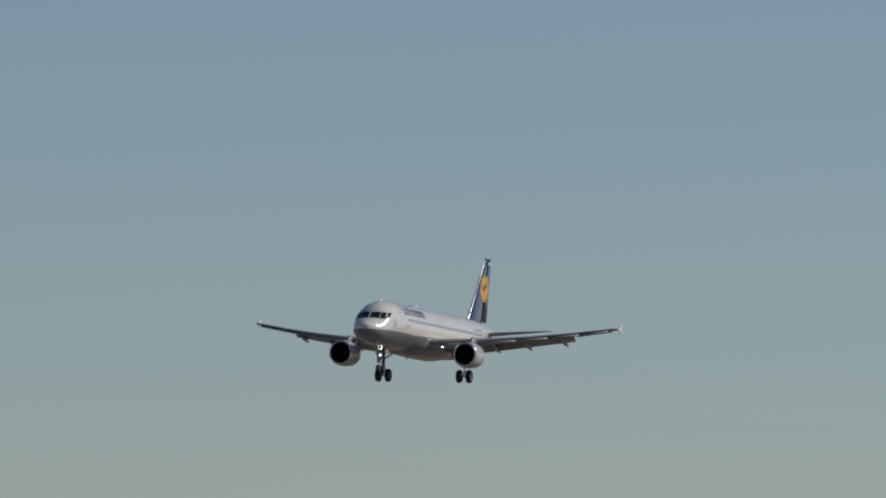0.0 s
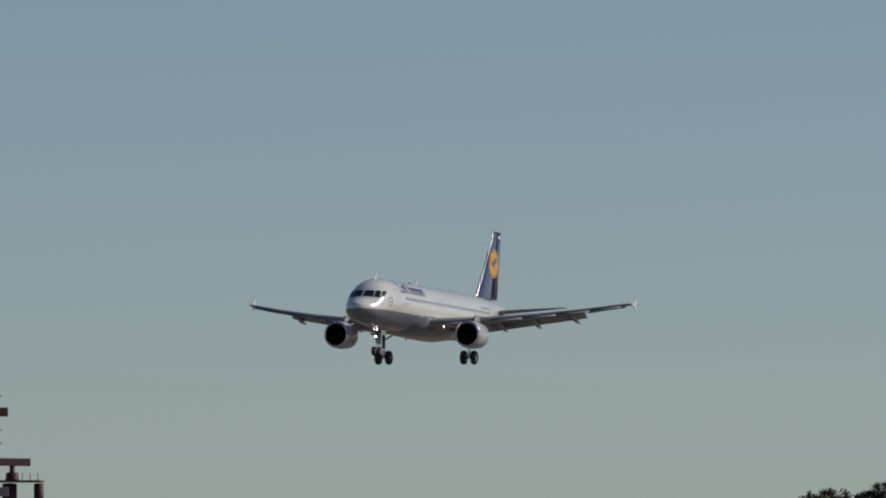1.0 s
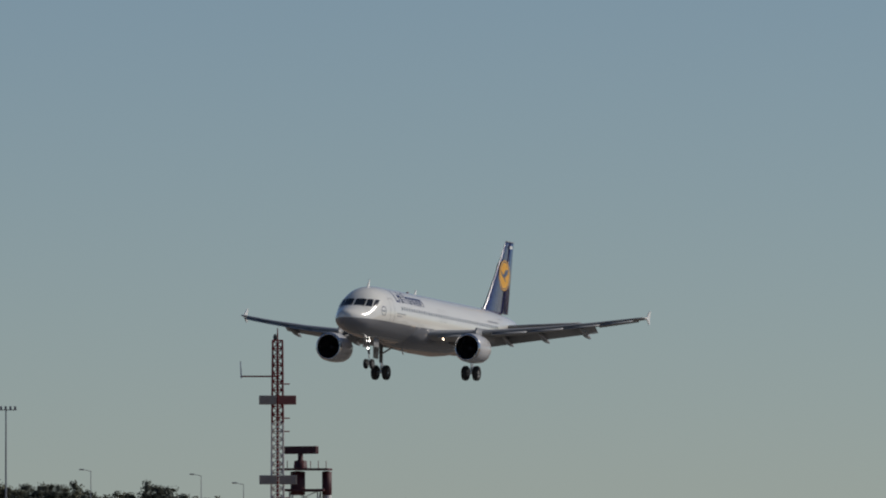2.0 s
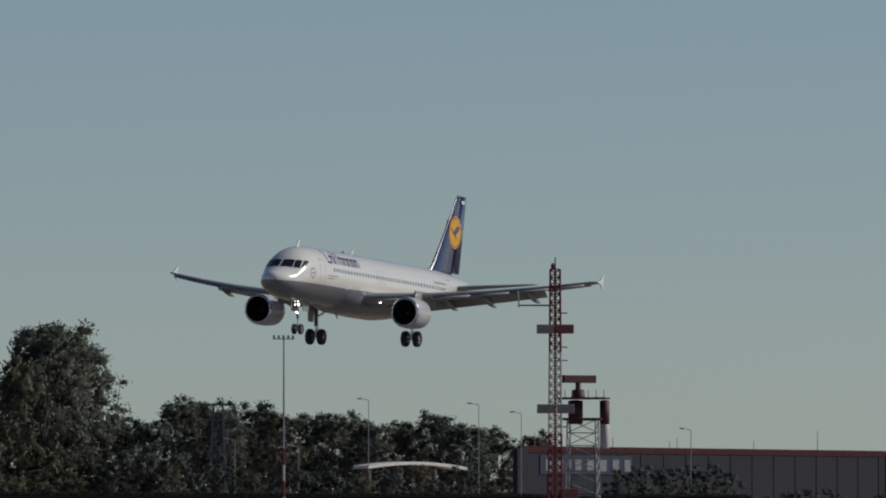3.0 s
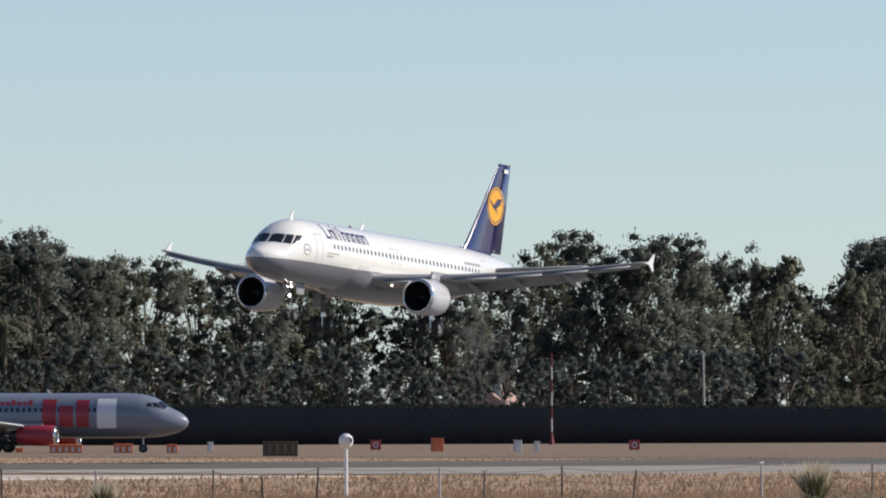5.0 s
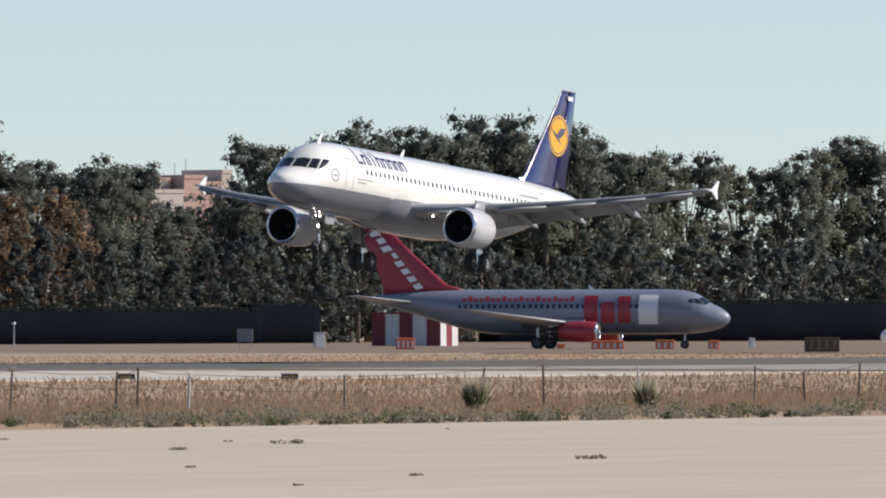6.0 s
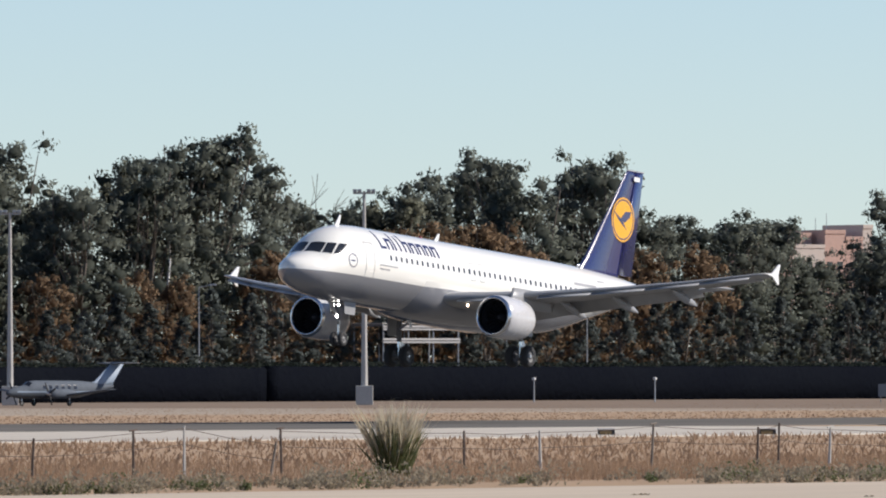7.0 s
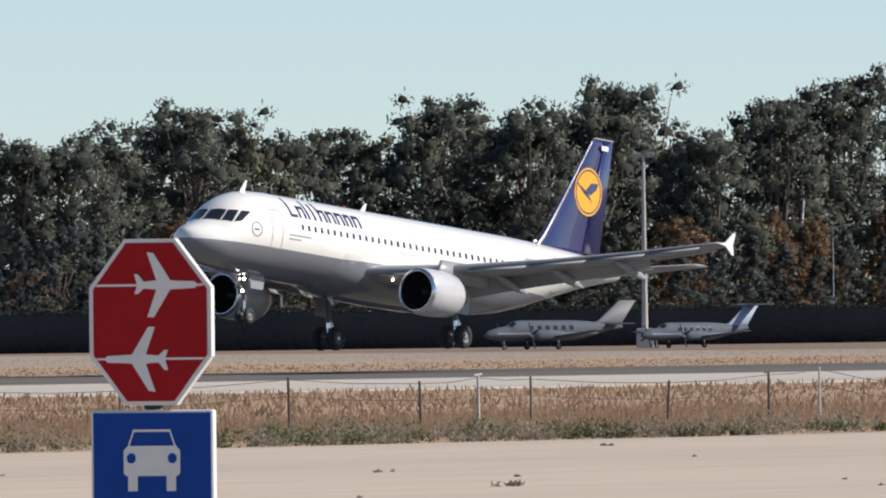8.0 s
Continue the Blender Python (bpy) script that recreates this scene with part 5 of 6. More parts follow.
lattice_mast()
striped_hut(21.602, 628, 5, 6, 1.06, 2.76, "red and white striped equipment hut below the mast")
striped_hut(21.22, 1075, 5, 4, 1.3, 3.0, "second red and white striped equipment hut", 12)
striped_hut(28.57, 1165, 5, 3, 1.5, 3.1, "pink and white striped hut behind the parked jet")
RADAR_AERIAL = radar_tower()
flood_mast(22.82, 1590, 25.0, "slim mast with floodlights, red and white at its foot")
light_pole(31.95, 1050, 18.5, "tall concrete light pole on a block")
light_pole(33.62, 1062, 16.9, "tall concrete light pole")
for az, y, h in ((31.28, 650, 10.2), (32.73, 650, 11.3), (30.9, 650, 10.5)):
    street_lamp(beyond(az, y), h, "thin grey street lamp behind the hedge", az)
for az, h in ((22.42, 19), (21.9, 18.3), (21.7, 17), (22.75, 12), (23.05, 13), (21.98, 12), (20.9, 14.5), (19.7, 14), (23.62, 12)):
    street_lamp(spot(az, 1830), h, "thin grey road lamp beside the far road", az + 180)
utility_pole(beyond(24.77, 648), 11.6)
t = thing("marker_mast", Matrix.Translation(spot(25.49, 1440)), "thin red and white banded mast", "mast")
for i in range(7):
    part("mast_section", rodded((0, 0, 1.55 * i), (0, 0, 1.55 * i + 1.55), 0.11 if i else 0.4, 0.09, 7), MAST_RED if i % 2 == 0 else MAST_WHITE, t)
warehouse()
flyover()
flats()
pylon()
canopy()
dead_trunk()
roadside_sign()


# ---------------------------------------------------------------- parked aircraft
def parked_jet():
    """The silver and red twin-jet that waits beyond the runway."""
    heading = 28.08 - 90 - 12
    way = Vector((math.cos(radians(heading)), math.sin(radians(heading)), 0))
    nose = spot(28.08, 1050) + way * 16.4
    top = thing("parked_airliner", Matrix.Translation((nose.x, nose.y, 3.22)) @ pose(0, 0, 0, 0, 0, heading), "silver twin-jet airliner with red tail and engines waiting", "airliner")
    hull = Hull([(0, -.55, -.62, .03), (.1, -.3, -.88, .28), (.4, .0, -1.2, .58), (1.0, .38, -1.5, .98), (1.7, .72, -1.7, 1.3), (2.4, 1.25, -1.82, 1.52), (3.2, 1.62, -1.9, 1.7), (4.4, 1.85, -1.95, 1.82), (6, 1.9, -1.98, 1.88), (20, 1.9, -1.98, 1.88), (22.5, 1.9, -1.75, 1.86), (25, 1.86, -1.1, 1.66), (28, 1.75, -.2, 1.2), (30.5, 1.5, .5, .65), (31.8, 1.25, .8, .3), (32.1, 1.1, .95, .08)])
    body = part("fuselage", hull.mesh(40), SILVER, top, "silver-grey fuselage")
    for s in (1, -1):
        for q in ([(1.7, 3), (1.95, 46), (2.55, 34), (2.3, 3)], [(2.0, 48), (2.8, 57), (3.0, 43), (2.62, 36)], [(2.88, 58), (3.4, 60), (3.4, 50), (3.1, 45)]):
            part("windscreen", hull.pane([(a, p * s) for a, p in q]), GLASS_DARK, body)
        for k in range(34):
            x = 6.2 + 0.52 * k
            part("window", hull.patch(x, x + 0.26, 0.28, 0.62, s, 0.014, n=2), GLASS_DARK, body)
        # Big red word as plain blocks, then the white figure.
        R, W = RED, WHITE
        for x0, x1, z0, z1, m in ((11.3, 12.5, -1.3, 1.35, R), (9.8, 11.0, -1.0, 0.8, R), (8.4, 9.5, -1.0, 1.3, R), (6.0, 7.7, -1.1, 1.4, W)):
            part("lettering", hull.patch(x0, x1, z0, z1, s, 0.035, n=10), m, body)
        for k in range(20):
            part("lettering", hull.patch(13.4 + 0.5 * k, 13.75 + 0.5 * k, 0.85, 1.15 if k % 3 else 1.3, s, 0.016, n=2), RED, body)
        w = part("wing", wing([(1.2, 10.8, 7.2, -1.35, 0.13, 1), (5.0, 13.4, 4.2, -0.95, 0.11, 1), (14.4, 19.3, 1.4, 0.1, 0.1, 0)], s), WING_GREY, top, "pale grey swept wing")
        e = nacelle(top, 10.6, s * 4.83, -1.75, RED, 0.98, 3.4, 0.93, "red jet engine pod")
        part("pylon", boxed((-15.0, s * 4.83 - 0.15, -1.4), (-11.8, s * 4.83 + 0.15, -0.75), 0.05), WING_GREY, e)
        leg = part("main_gear", rodded((-16.4, s * 2.6, -1.2), (-16.4, s * 2.6, -2.7), 0.13, 0.12, 10), STEEL, top, "main landing gear leg with two wheels")
        for dy in (-0.36, 0.36):
            wheel(leg, -16.4, s * 2.6 + dy, -2.71, 0.51, 0.36)
        part("tailplane", wing([(0.4, 27.3, 3.6, 0.75, 0.1, 0), (6.35, 31.2, 1.4, 1.35, 0.09, 0)], s, 8), WING_GREY, top, "pale grey tailplane")
    wheel(leg := part("nose_gear", rodded((-4.0, 0, -1.6), (-4.0, 0, -2.8), 0.08, 0.08, 8), STEEL, top, "nose landing gear leg"), -4.0, 0.2, -2.87, 0.35, 0.2)
    wheel(leg, -4.0, -0.2, -2.87, 0.35, 0.2)
    rows = [[(-(le + a), b, z) for a, b in foil(te - le, 0.09, 10)] for z, le, te in ((1.5, 22.0, 30.6), (2.3, 24.9, 30.7), (2.6, 25.3, 30.8), (5.2, 28.2, 31.9), (7.85, 30.8, 33.0))]
    fin = part("fin", loft(rows), RED, top, "red tail fin with white blocks")
    for s in (1, -1):
        for k in range(8):
            x, z = 31.2 - 0.55 * k, 7.1 - 0.66 * k
            h = (0.62, 0.5, 0.62, 0.3, 0.5, 0.5, 0.5, 0.5)[k] * 1.25
            y = s * (0.13 + 0.035 * k)
            q = [(x, z), (x - 0.34, z - 0.42), (x - 0.34 + h, z - 0.42 - h * 0.3), (x + h, z - h * 0.3)]
            part("lettering", raw([(-u, y, v) for u, v in q], [(0, 1, 2, 3)]), WHITE, fin)
    part("antenna", plate([(-12, 1.88), (-12.4, 1.88), (-12.5, 2.25), (-12.35, 2.25)], 0.05, "y"), WHITE, body)


def light_twin(az, dist, heading, stripe, tail, label, tee=True, s=1.0):
    """A small twin-engined business aircraft."""
    top = thing("business_aircraft", Matrix.Translation(spot(az, dist, 1.5 * s)) @ pose(0, 0, 0, 0, 0, heading) @ Matrix.Scale(s, 4), label, "small aircraft", "parked business aircraft")
    hull = Hull([(0, -.28, -.34, .03), (.3, -.02, -.55, .3), (1.2, .28, -.72, .52), (2.1, .45, -.78, .64), (2.7, .8, -.8, .7), (3.4, .88, -.8, .72), (8.2, .86, -.78, .72), (9.6, .78, -.55, .58), (11.4, .6, -.1, .3), (13.0, .45, .22, .06)])
    body = part("fuselage", hull.mesh(28), HAZE_GREY, top, "white fuselage")
    for sg in (1, -1):
        part("windscreen", hull.pane([(2.15, 4 * sg), (2.35, 52 * sg), (2.8, 42 * sg), (2.65, 4 * sg)]), GLASS_DARK, body)
        for k in range(6):
            part("window", hull.patch(3.9 + 0.75 * k, 4.25 + 0.75 * k, 0.1, 0.45, sg, 0.012, n=2), GLASS_DARK, body)
        part("stripe", hull.patch(1.0, 10.5, -0.25, -0.1, sg, 0.012, n=16), stripe, body)
        w = part("wing", wing([(0.3, 4.4, 2.4, -0.62, 0.13, 1), (2.6, 4.8, 2.0, -0.5, 0.13, 1), (8.2, 5.6, 1.0, 0.05, 0.12, 0)], sg), HAZE_GREY, top, "white wing")
        e = part("engine", lathe([(0, 0.12), (0.1, 0.32), (0.6, 0.42), (2.0, 0.42), (3.2, 0.2), (3.4, 0.03)], 18, "x", (-3.1, sg * 2.6, -0.35), 1.1), HAZE_GREY, top, "white engine cowl")
        part("spinner", lathe([(-0.4, 0.02), (-0.2, 0.14), (0.02, 0.2)], 12, "x", (-3.1, sg * 2.6, -0.35)), STEEL, e)
        for k in range(4):
            b = part("blade", boxed((-0.02, -0.09, 0.15), (0.02, 0.09, 1.15), 0.015), DARK_METAL, e)
            b.matrix_local = Matrix.Translation((-3.0, sg * 2.6, -0.35)) @ pose(0, 0, 0, 90 * k + 25, 0, 0)
        leg = part("main_gear", rodded((-5.5, sg * 2.6, -0.5), (-5.5, sg * 2.6, -1.2), 0.07, 0.07, 8), STEEL, top)
        wheel(leg, -5.5, sg * 2.6, -1.22, 0.28, 0.18)
        zt = 2.45 if tee else 0.5
        part("tailplane", wing([(0.0, 12.6 if tee else 11.2, 1.3, zt, 0.2, 0), (2.8, 13.3 if tee else 12.0, 0.8, zt + 0.05, 0.08, 0)], sg, 8), CLAD_LIGHT, top, "pale tailplane")
    rows = [[(-(le + a), b, z) for a, b in foil(te - le, 0.1, 8)] for z, le, te in ((0.45, 9.3, 12.9), (0.8, 10.7, 13.1), (2.45, 12.7, 14.3))]
    part("fin", loft(rows), tail, top, "painted tail fin")
    g = part("nose_gear", rodded((-1.9, 0, -0.6), (-1.9, 0, -1.25), 0.06, 0.06, 8), STEEL, top)
    wheel(g, -1.9, 0, -1.27, 0.23, 0.16)


PALE_BLUE = surface("pale_blue_paint", (0.26, 0.32, 0.4), (0.22, 0.28, 0.35), rough=0.6)
TAIL_RED = surface("faded_grey_paint", (0.17, 0.175, 0.18), (0.13, 0.135, 0.135), rough=0.6)
parked_jet()
light_twin(33.64, 1040, 163, PALE_BLUE, PALE_BLUE, "white and pale blue business aircraft with high tailplane", s=0.92)
light_twin(34.38, 1035, 154, LINE_GREY, TAIL_RED, "white business aircraft with a grey tail", tee=False, s=1.05)


# ---------------------------------------------------------------- fence, signs and small things
def fence():
    """A wire fence on uneven posts along the near side of the grass."""
    Y = 163.0
    t = thing("wire_fence", Matrix(), "low wire fence on thin uneven old posts in dry grass", "fence")
    rng = np.random.default_rng(2)
    bearings = (34.68, 34.41, 34.16, 33.52, 33.04, 32.80, 32.40, 32.34, 31.48, 31.12, 30.60, 30.10, 30.0, 29.76, 29.02, 28.39, 28.08, 27.64, 27.09, 26.85, 26.6, 26.02, 25.81, 25.44, 25.11, 24.5, 23.98, 23.55, 23.1, 35.3, 36.1, 36.8)
    tops = []
    for k, a in enumerate(sorted(bearings)):
        y = Y + rng.normal() * 0.6
        p = Vector((y / math.tan(radians(a)), y, 0))
        h = 1.15 + 0.22 * rng.normal() * 0.5
        lean = Vector((rng.normal() * 0.06, 0, h))
        if k % 9 == 4:
            lean.x += 0.25
        mat = (RUST_POST, RUST_POST, WOOD_POST, CONCRETE_POST)[k % 4]
        part("post", rodded(p - Vector((0, 0, 0.2)), p + lean, 0.035 if mat != CONCRETE_POST else 0.05, 0.03, 6), mat, t)
        if k % 3 == 0:
            part("post_cap", rodded(p + lean - Vector((0.16, 0, 0)), p + lean + Vector((0.16, 0, 0.03)), 0.025, 0.025, 5), mat, t)
        tops.append(p + lean)
    for dz in (0.06, 0.45):
        bm = bmesh.new()
        for a, b in zip(tops, tops[1:]):
            mid = (a + b) / 2 - Vector((0, 0, dz + 0.04))
            rod(bm, a - Vector((0, 0, dz)), mid, 0.008, 0.008, 4, False), rod(bm, mid, b - Vector((0, 0, dz)), 0.008, 0.008, 4, False)
        part("wire", bm, RUST_POST, t)


def ball_post(az, dist=420.0, tall=1.0):
    t = thing("marker_lamp", Matrix.Translation(spot(az, dist)) @ pose(0, 0, 0, 0, 0, az) @ Matrix.Diagonal((1, 1, tall, 1)), "white post with a round white lamp on top", "airfield lamp", "round airfield lamps")
    part("post", rodded((0, 0, -0.1), (0, 0, 1.75), 0.07, 0.06, 10), WHITE, t)
    part("lamp_head", lathe([(1.68, 0.06), (1.72, 0.17), (1.82, 0.235), (1.95, 0.25), (2.08, 0.21), (2.17, 0.11), (2.19, 0.01)], 20, "z"), WHITE, t, "round white lamp housing")
    part("lens", lathe([(-0.02, 0.01), (-0.02, 0.1), (0.04, 0.12)], 14, "x", (-0.21, -0.1, 1.95)), DARK_METAL, t)


def plate_sign(az, dist, w, h, lift, mat, label, mark=None):
    t = thing("airfield_sign", Matrix.Translation(spot(az, dist)) @ pose(0, 0, 0, 0, 0, az), label, "airfield sign", "airfield signs")
    part("panel", boxed((-0.12, -w / 2, lift), (0.12, w / 2, lift + h), 0.03), mat, t)
    for y in (-w * 0.35, w * 0.35):
        part("leg", rodded((0, y, -0.05), (0, y, lift + 0.05), 0.04, 0.04, 6), GALV, t)
    if mark:
        c, r = lift + h / 2, h * 0.3
        v = [(-0.126, q * math.cos(2 * math.pi * k / 20), c + q * math.sin(2 * math.pi * k / 20)) for k in range(20) for q in (r, r * 0.62)]
        part("mark", raw(v, [(2 * k, 2 * k + 1, (2 * k + 3) % 40, (2 * k + 2) % 40) for k in range(20)]), mark, t, "pale ring on the sign")


def guidance_board(az, dist, w, h):
    t = thing("guidance_board", Matrix.Translation(spot(az, dist)) @ pose(0, 0, 0, 0, 0, az), "dark yellow and black airfield guidance board", "airfield sign")
    part("panel", boxed((-0.15, -w / 2, 0.1), (0.15, w / 2, h), 0.04), RUST_POST, t)
    for k in range(4):
        part("stroke", boxed((-0.165, -w * 0.4 + k * w * 0.22, 0.3), (-0.151, -w * 0.32 + k * w * 0.22, h - 0.15)), DULL_YELLOW, t)
    part("edge", boxed((-0.16, -w / 2, h), (0.16, w / 2, h + 0.05)), DULL_YELLOW, t)


def edge_marker(az, dist):
    t = thing("edge_marker", Matrix.Translation(spot(az, dist)) @ pose(0, 0, 0, 0, 0, az + 12), "low black and yellow edge marker box", "edge marker", "edge marker boxes")
    part("panel", boxed((-0.1, -0.34, 0.14), (0.1, 0.34, 0.34), 0.02), DARK_METAL, t)
    part("lid", boxed((-0.14, -0.36, 0.34), (0.14, 0.36, 0.40), 0.015), MAST_WHITE, t, "pale lid")
    part("face", boxed((-0.112, -0.2, 0.17), (-0.101, 0.3, 0.3)), DULL_YELLOW, t)
    for y in (-0.25, 0.25):
        part("leg", rodded((0, y, -0.05), (0, y, 0.16), 0.025, 0.025, 6), MAST_WHITE, t)


def barrier(az, dist, w, h, n):
    t = thing("barrier", Matrix.Translation(spot(az, dist)) @ pose(0, 0, 0, 0, 0, az + 5), "orange plastic barrier with pale bands", "barrier", "orange barriers")
    part("body", boxed((-0.25, -w / 2, 0), (0.25, w / 2, h), 0.06), ORANGE, t)
    for k in range(n):
        y = -w / 2 + w * (k + 0.5) / n
        part("band", boxed((-0.262, y - w / n * 0.2, 0.12), (-0.251, y + w / n * 0.2, h - 0.25)), MAST_WHITE, t)


def small_box(az, dist, w, h, mat, label):
    t = thing("equipment_box", Matrix.Translation(spot(az, dist)) @ pose(0, 0, 0, 0, 0, az + 10), label, "equipment box", "small equipment boxes")
    part("body", boxed((-w / 2, -w / 2, 0), (w / 2, w / 2, h), 0.04), mat, t)
    part("lid", boxed((-w / 2 - 0.04, -w / 2 - 0.04, h), (w / 2 + 0.04, w / 2 + 0.04, h + 0.07), 0.02), mat, t)


def cottage():
    t = thing("cottage", Matrix.Translation(beyond(25.66, 652)), "small house roof and chimney among trees", "house")
    part("wall", boxed((-2.5, 0, 0), (2.5, 4, 4.6)), BRICK_BAND, t)
    part("roof", raw([(-2.9, -0.4, 4.5), (2.9, -0.4, 4.5), (2.9, 4.4, 4.5), (-2.9, 4.4, 4.5), (-2.9, 2, 6.3), (2.9, 2, 6.3)], [(0, 1, 5, 4), (2, 3, 4, 5), (0, 4, 3), (1, 2, 5), (0, 3, 2, 1)]), TERRACOTTA, t, "tiled roof")
    part("chimney", boxed((-1.6, 1.4, 5.5), (-0.9, 2.2, 7.3), 0.03), WHITE, t)


DULL_YELLOW = surface("dull_yellow_paint", (0.2, 0.145, 0.06), (0.15, 0.11, 0.05), rough=0.6, fine=5)
fence()
for az, d, k in ((23.47, 470, 1.1), (22.85, 470, 1.1), (26.46, 420, 1.0)):
    ball_post(az, d, k)
for az in (25.10, 26.32, 23.79, 22.5):
    plate_sign(az, 1075, 0.95, 0.85, 0.2, RED, "small red square airfield sign with pale ring", SIGN_WHITE)
small_box(26.03, 1080, 1.0, 1.15, ORANGE, "orange equipment box on dry ground")
small_box(25.65, 1085, 0.65, 0.95, MAST_WHITE, "white equipment box on dry ground")
small_box(25.56, 1090, 0.4, 0.85, MAST_WHITE, "narrow white equipment box on dry ground")
small_box(27.1, 1085, 0.45, 0.8, MAST_WHITE, "narrow white equipment box on dry ground")
small_box(28.0, 1060, 0.6, 0.3, ORANGE, "low orange and white block on dry ground")
small_box(29.14, 1120, 0.9, 1.3, MAST_WHITE, "white cabinet near the hedge")
guidance_board(26.77, 900, 2.6, 1.15)
guidance_board(23.28, 520, 1.1, 0.75)
for az in (30.81, 30.05, 29.28):
    edge_marker(az, 494)
for az, w, h, n in ((28.735, 1.6, 1.0, 4), (27.78, 2.75, 0.75, 5), (27.51, 1.6, 0.8, 3), (27.28, 0.9, 0.75, 2)):
    barrier(az, 1030, w, h, n)
plate_sign(29.49, 1110, 1.45, 1.15, 0.55, CLAD_LIGHT, "pale blank board on two legs near the hedge")
for az in (30.58, 31.15):
    t = thing("lamp_stub", Matrix.Translation(spot(az, 1150)), "short grey lamp post before the hedge", "lamp post", "short lamp posts")
    part("pole", rodded((0, 0, -0.05), (0, 0, 2.15), 0.07, 0.06, 7), GALV, t)
    part("lamp_head", boxed((-0.15, -0.15, 2.1), (0.15, 0.15, 2.35), 0.05), MAST_WHITE, t)
cottage()


# ---------------------------------------------------------------- grasses
def blades(n, xs, ys, hs, wide, rng, lean=0.4):
    """Upright grass blades as slim bent quads."""
    x, y, h = xs, ys, hs
    a = rng.random(n) * math.pi
    u = np.stack([np.cos(a), np.sin(a), np.zeros(n)], 1) * (wide * (0.6 + 0.8 * rng.random(n)))[:, None]
    b = np.stack([x, y, np.full(n, -0.02)], 1)
    tip = b + np.stack([rng.normal(size=n) * lean * h, rng.normal(size=n) * lean * h, h], 1)
    mid = b * 0.45 + tip * 0.55 + np.stack([np.zeros(n), np.zeros(n), 0.08 * h], 1)
    q = np.stack([b - u, b + u, mid + u * 0.8, tip, mid - u * 0.8], 1)
    return q.reshape(-1, 3), np.arange(5 * n).reshape(n, 5)


def grass_field(name, n, y0, y1, h0, h1, mat, label, seed, a0=22.6, a1=37.4, wide=0.02, patch=0.08, lean=0.4):
    rng = np.random.default_rng(seed)
    y = y0 + (y1 - y0) * rng.random(n) ** 1.4
    a = np.radians(a0 + (a1 - a0) * rng.random(n))
    x = y / np.tan(a)
    den = np.array([noise.noise((u * patch, v * patch * 2, seed)) for u, v in zip(x, y)])
    keep = rng.random(n) < 0.62 + 0.8 * den
    x, y, den = x[keep], y[keep], den[keep]
    h = (h0 + (h1 - h0) * rng.random(len(x))) * (0.85 + 0.5 * den)
    v, f = blades(len(x), x, y, np.maximum(h, 0.06), wide, rng, lean)
    tagged(part(name, quads_mesh(v, f), mat), label, "grass", kind="stuff")


grass_field("dry_grass", 190000, 152, 180, 0.08, 0.38, DRY_GRASS, "tall dry brown grass along the fence", 11, wide=0.006, lean=0.22)
grass_field("dry_grass", 40000, 180, 256, 0.08, 0.3, DRY_GRASS, "sparser dry grass beyond the fence", 12, wide=0.03)
grass_field("dry_grass", 45000, 358, 560, 0.03, 0.08, DRY_GRASS, "low dry grass beyond the runway", 13, wide=0.05)


def shrub_strip():
    """Small grey-green bushes along the edge of the apron."""
    rng = np.random.default_rng(21)
    groups = {"a": ([], []), "b": ([], [])}
    for k in range(900):
        a = 22.8 + 14.4 * rng.random()
        x = 150 / math.tan(radians(a))
        y = APRON_EDGE(x) + 0.6 + 7.5 * rng.random() ** 1.6
        x = y / math.tan(radians(a))
        r = 0.12 + 0.3 * rng.random() ** 2.0
        if noise.noise((x * 0.15, y * 0.2, 5)) < -0.08:
            continue
        g = groups["b" if rng.random() < 0.24 else "a"]
        for _ in range(3):
            g[0].append((x + rng.normal() * r * 0.8, y + rng.normal() * r * 0.8, r * (0.4 + 0.5 * rng.random()))), g[1].append(r)
    for key, mat, label in (("a", SHRUB, "low grey-green shrubs along the apron edge"), ("b", GREEN_SHRUB, "low green shrubs along the apron edge")):
        v, f = leaf_cards(groups[key][0], groups[key][1], 34, 0.05, rng, 0.8, -0.8)
        v[:, 2] = np.maximum(v[:, 2], 0.0)
        tagged(part("shrubs", quads_mesh(v, f), mat), label, "shrubs", kind="stuff")


def pampas(az, dist, h, seed, label):
    rng = np.random.default_rng(seed)
    t = thing("pampas_grass", Matrix.Translation(spot(az, dist)), label, "ornamental grass", "pampas grass clumps")
    n = 900
    a, r = rng.random(n) * 6.28, 0.2 * np.sqrt(rng.random(n)) * h
    v, f = blades(n, np.cos(a) * r, np.sin(a) * r, h * (0.45 + 0.4 * rng.random(n)), 0.012, rng, 0.24)
    part("leaves", quads_mesh(v, f), GREEN_SHRUB, t, "arching green blades")
    n = 300
    a, r = rng.random(n) * 6.28, 0.15 * np.sqrt(rng.random(n)) * h
    v, f = blades(n, np.cos(a) * r, np.sin(a) * r, h * (0.8 + 0.38 * rng.random(n)), 0.02, rng, 0.24)
    part("plumes", quads_mesh(v, f), PLUME, t, "pale feathery plumes")


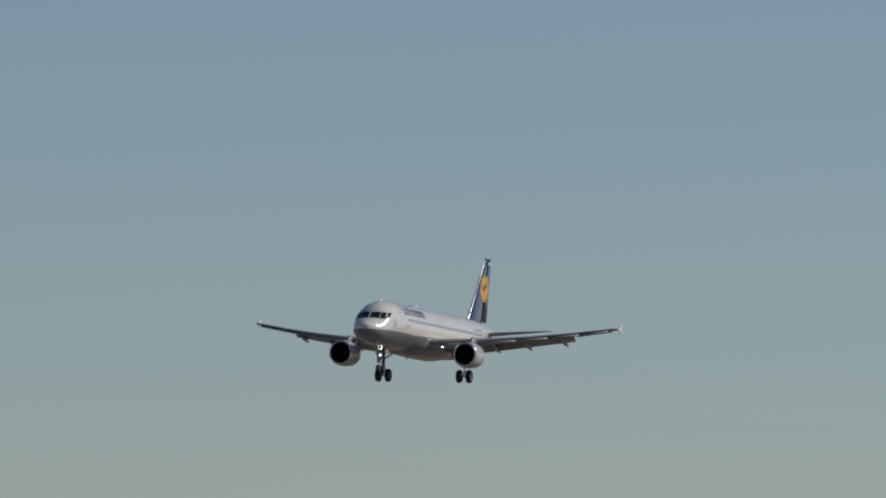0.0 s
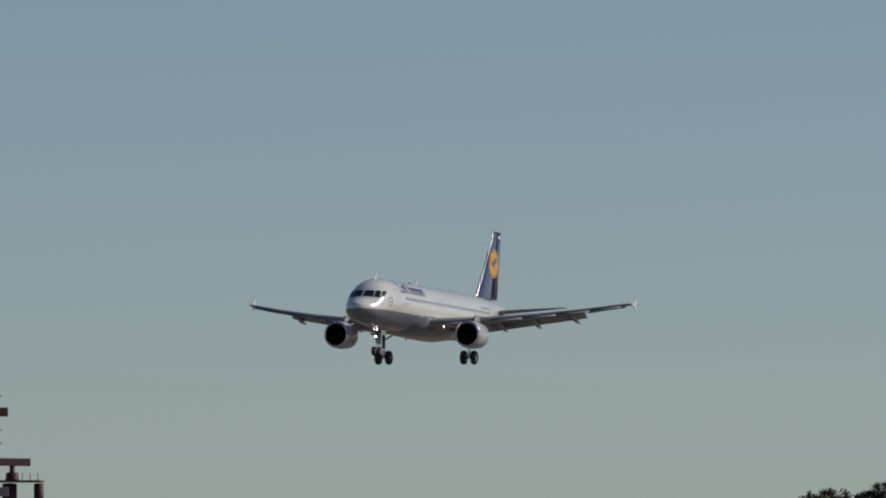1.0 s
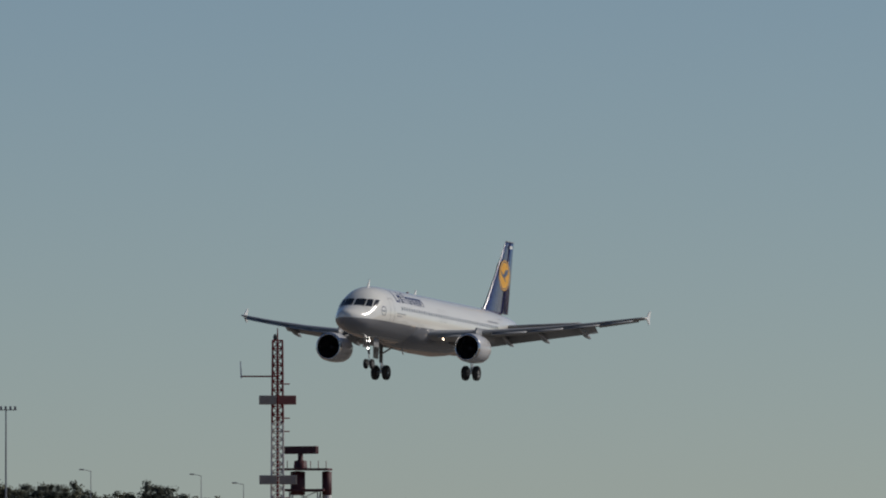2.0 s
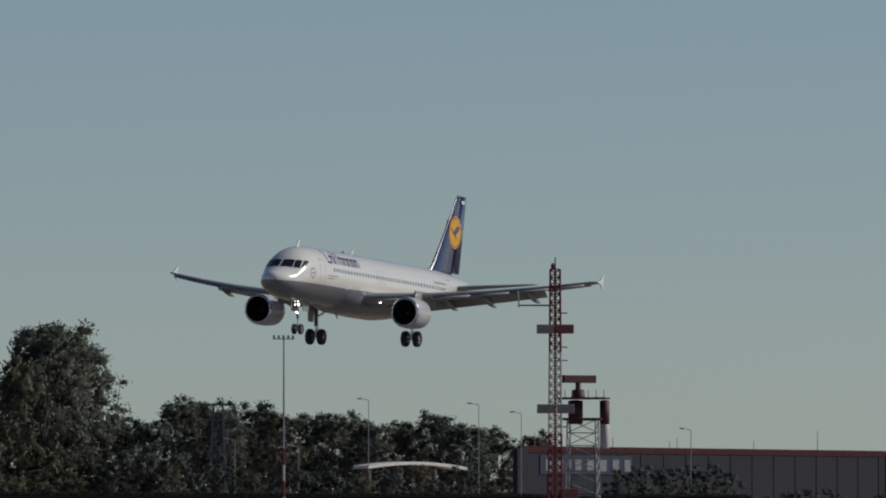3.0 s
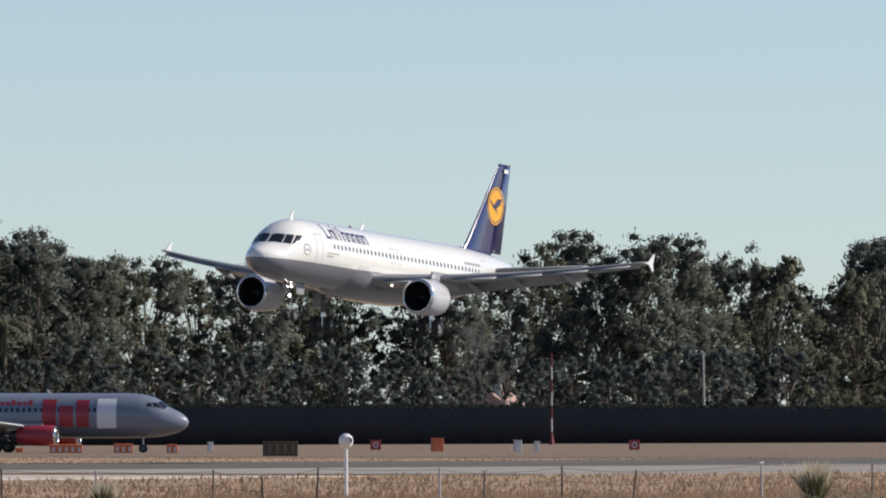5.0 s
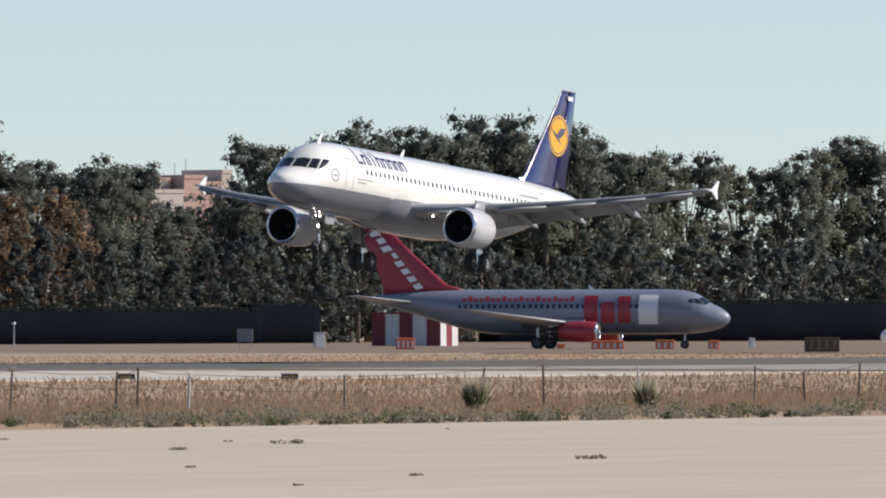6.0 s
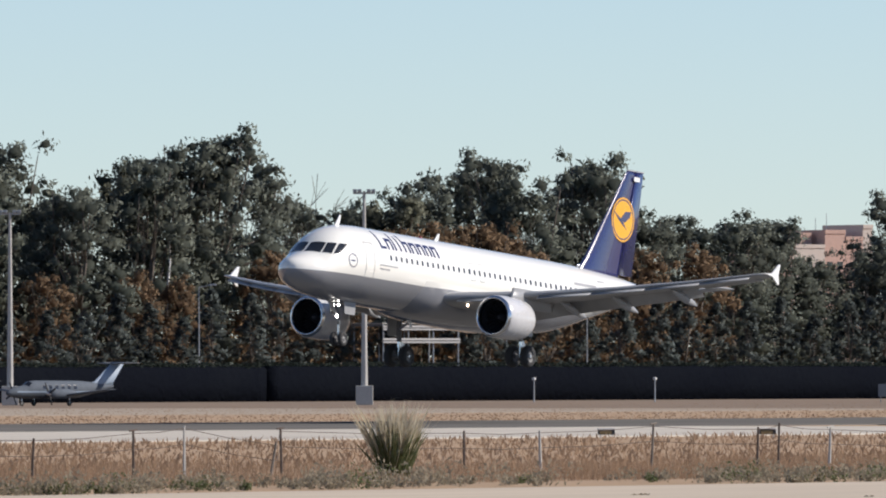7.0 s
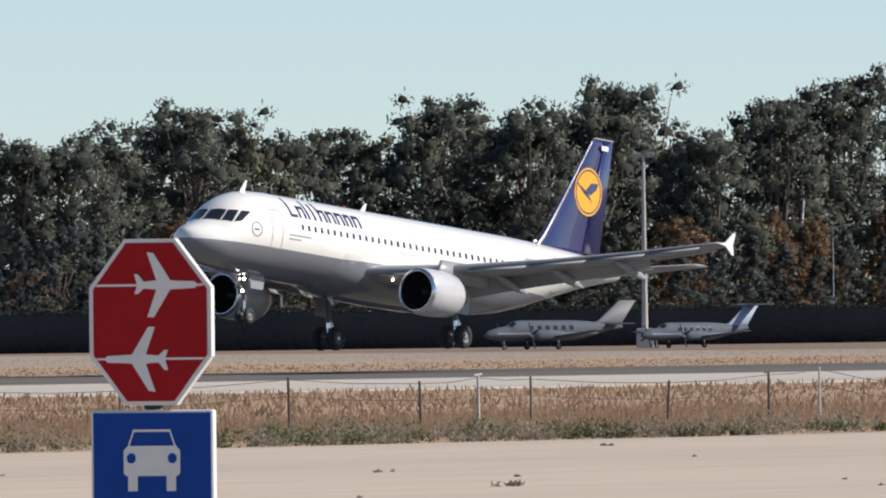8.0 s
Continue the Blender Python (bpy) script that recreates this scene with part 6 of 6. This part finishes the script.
def apron_weeds():
    rng = np.random.default_rng(31)
    cs, rs = [], []
    for line, n in ((98.0, 12), (121.0, 5), (110.0, 2), (132.0, 3)):
        for _ in range(n):
            a = 28.5 + 8.8 * rng.random()
            y = line + rng.normal() * (0.15 if n > 30 else 6)
            r = 0.02 + 0.05 * rng.random() ** 3
            for _ in range(3):
                cs.append((y / math.tan(radians(a)) + rng.normal() * r * 3, y + rng.normal() * r, r * 0.4)), rs.append(r)
    for az, d, r in ((29.27, 248, 0.16), (27.85, 220, 0.14), (31.27, 221, 0.16), (34.26, 185, 0.16), (29.8, 236, 0.12)):
        p = spot(az, d)
        for _ in range(6):
            cs.append((p.x + rng.normal() * r, p.y + rng.normal() * r, r * 0.3)), rs.append(r * 0.6)
    v, f = leaf_cards(cs, rs, 16, 0.045, rng, 0.5, -0.6)
    v[:, 2] = np.maximum(v[:, 2], 0.02)
    tagged(part("weeds", quads_mesh(v, f), SHRUB), "small weeds in the joints of the apron", "weeds", kind="stuff")


shrub_strip()
pampas(31.81, 292, 1.75, 3, "large clump of pampas grass with pale plumes")
pampas(24.25, 375, 1.3, 4, "clump of tall pale grass by the fence")
pampas(28.4, 330, 0.95, 5, "clump of long arching dry grass by the fence")
pampas(27.6, 335, 0.9, 6, "clump of long arching dry grass by the fence")
apron_weeds()


# ---------------------------------------------------------------- motion
def motions():
    # seconds, x, y, height, roll, pitch, heading
    rows = [
        (0.0, 1010.08, 339.25, 30.101, -1.30, 2.30, 0.34),
        (0.5, 975.55, 339.25, 28.414, -0.89, 2.34, 0.31),
        (1.0, 941.17, 339.13, 26.714, -0.26, 2.13, 0.00),
        (2.5, 838.65, 338.94, 21.805, -1.13, 3.27, -0.21),
        (3.0, 804.43, 339.53, 19.824, -1.53, 2.84, -0.30),
        (3.5, 770.76, 339.10, 18.281, -2.24, 3.13, -0.27),
        (4.0, 736.74, 339.68, 16.841, -1.80, 3.00, -0.04),
        (4.5, 703.37, 339.11, 15.149, -1.36, 3.26, 0.16),
        (5.0, 669.62, 339.55, 13.567, -1.66, 3.52, 0.60),
        (6.5, 570.06, 338.90, 9.996, -0.45, 4.81, 0.56),
        (7.0, 536.66, 339.43, 8.897, -0.17, 4.83, 0.33),
        (7.5, 504.04, 338.89, 8.129, 1.03, 5.00, 0.39),
        (8.0, 470.76, 339.50, 7.384, 0.32, 5.87, -0.25),
    ]
    walk(AIRLINER, [(t, pose(x, y, z, r, -p, 180 + h)) for t, x, y, z, r, p, h in rows])

    # The radar aerial turns about its mast, once in four seconds.
    walk(RADAR_AERIAL, [(k * 0.25, pose(0, 0.5, 19.8, 0, 0, 6 + 90 * (k * 0.25 - 2.5))) for k in range(33)])


motions()
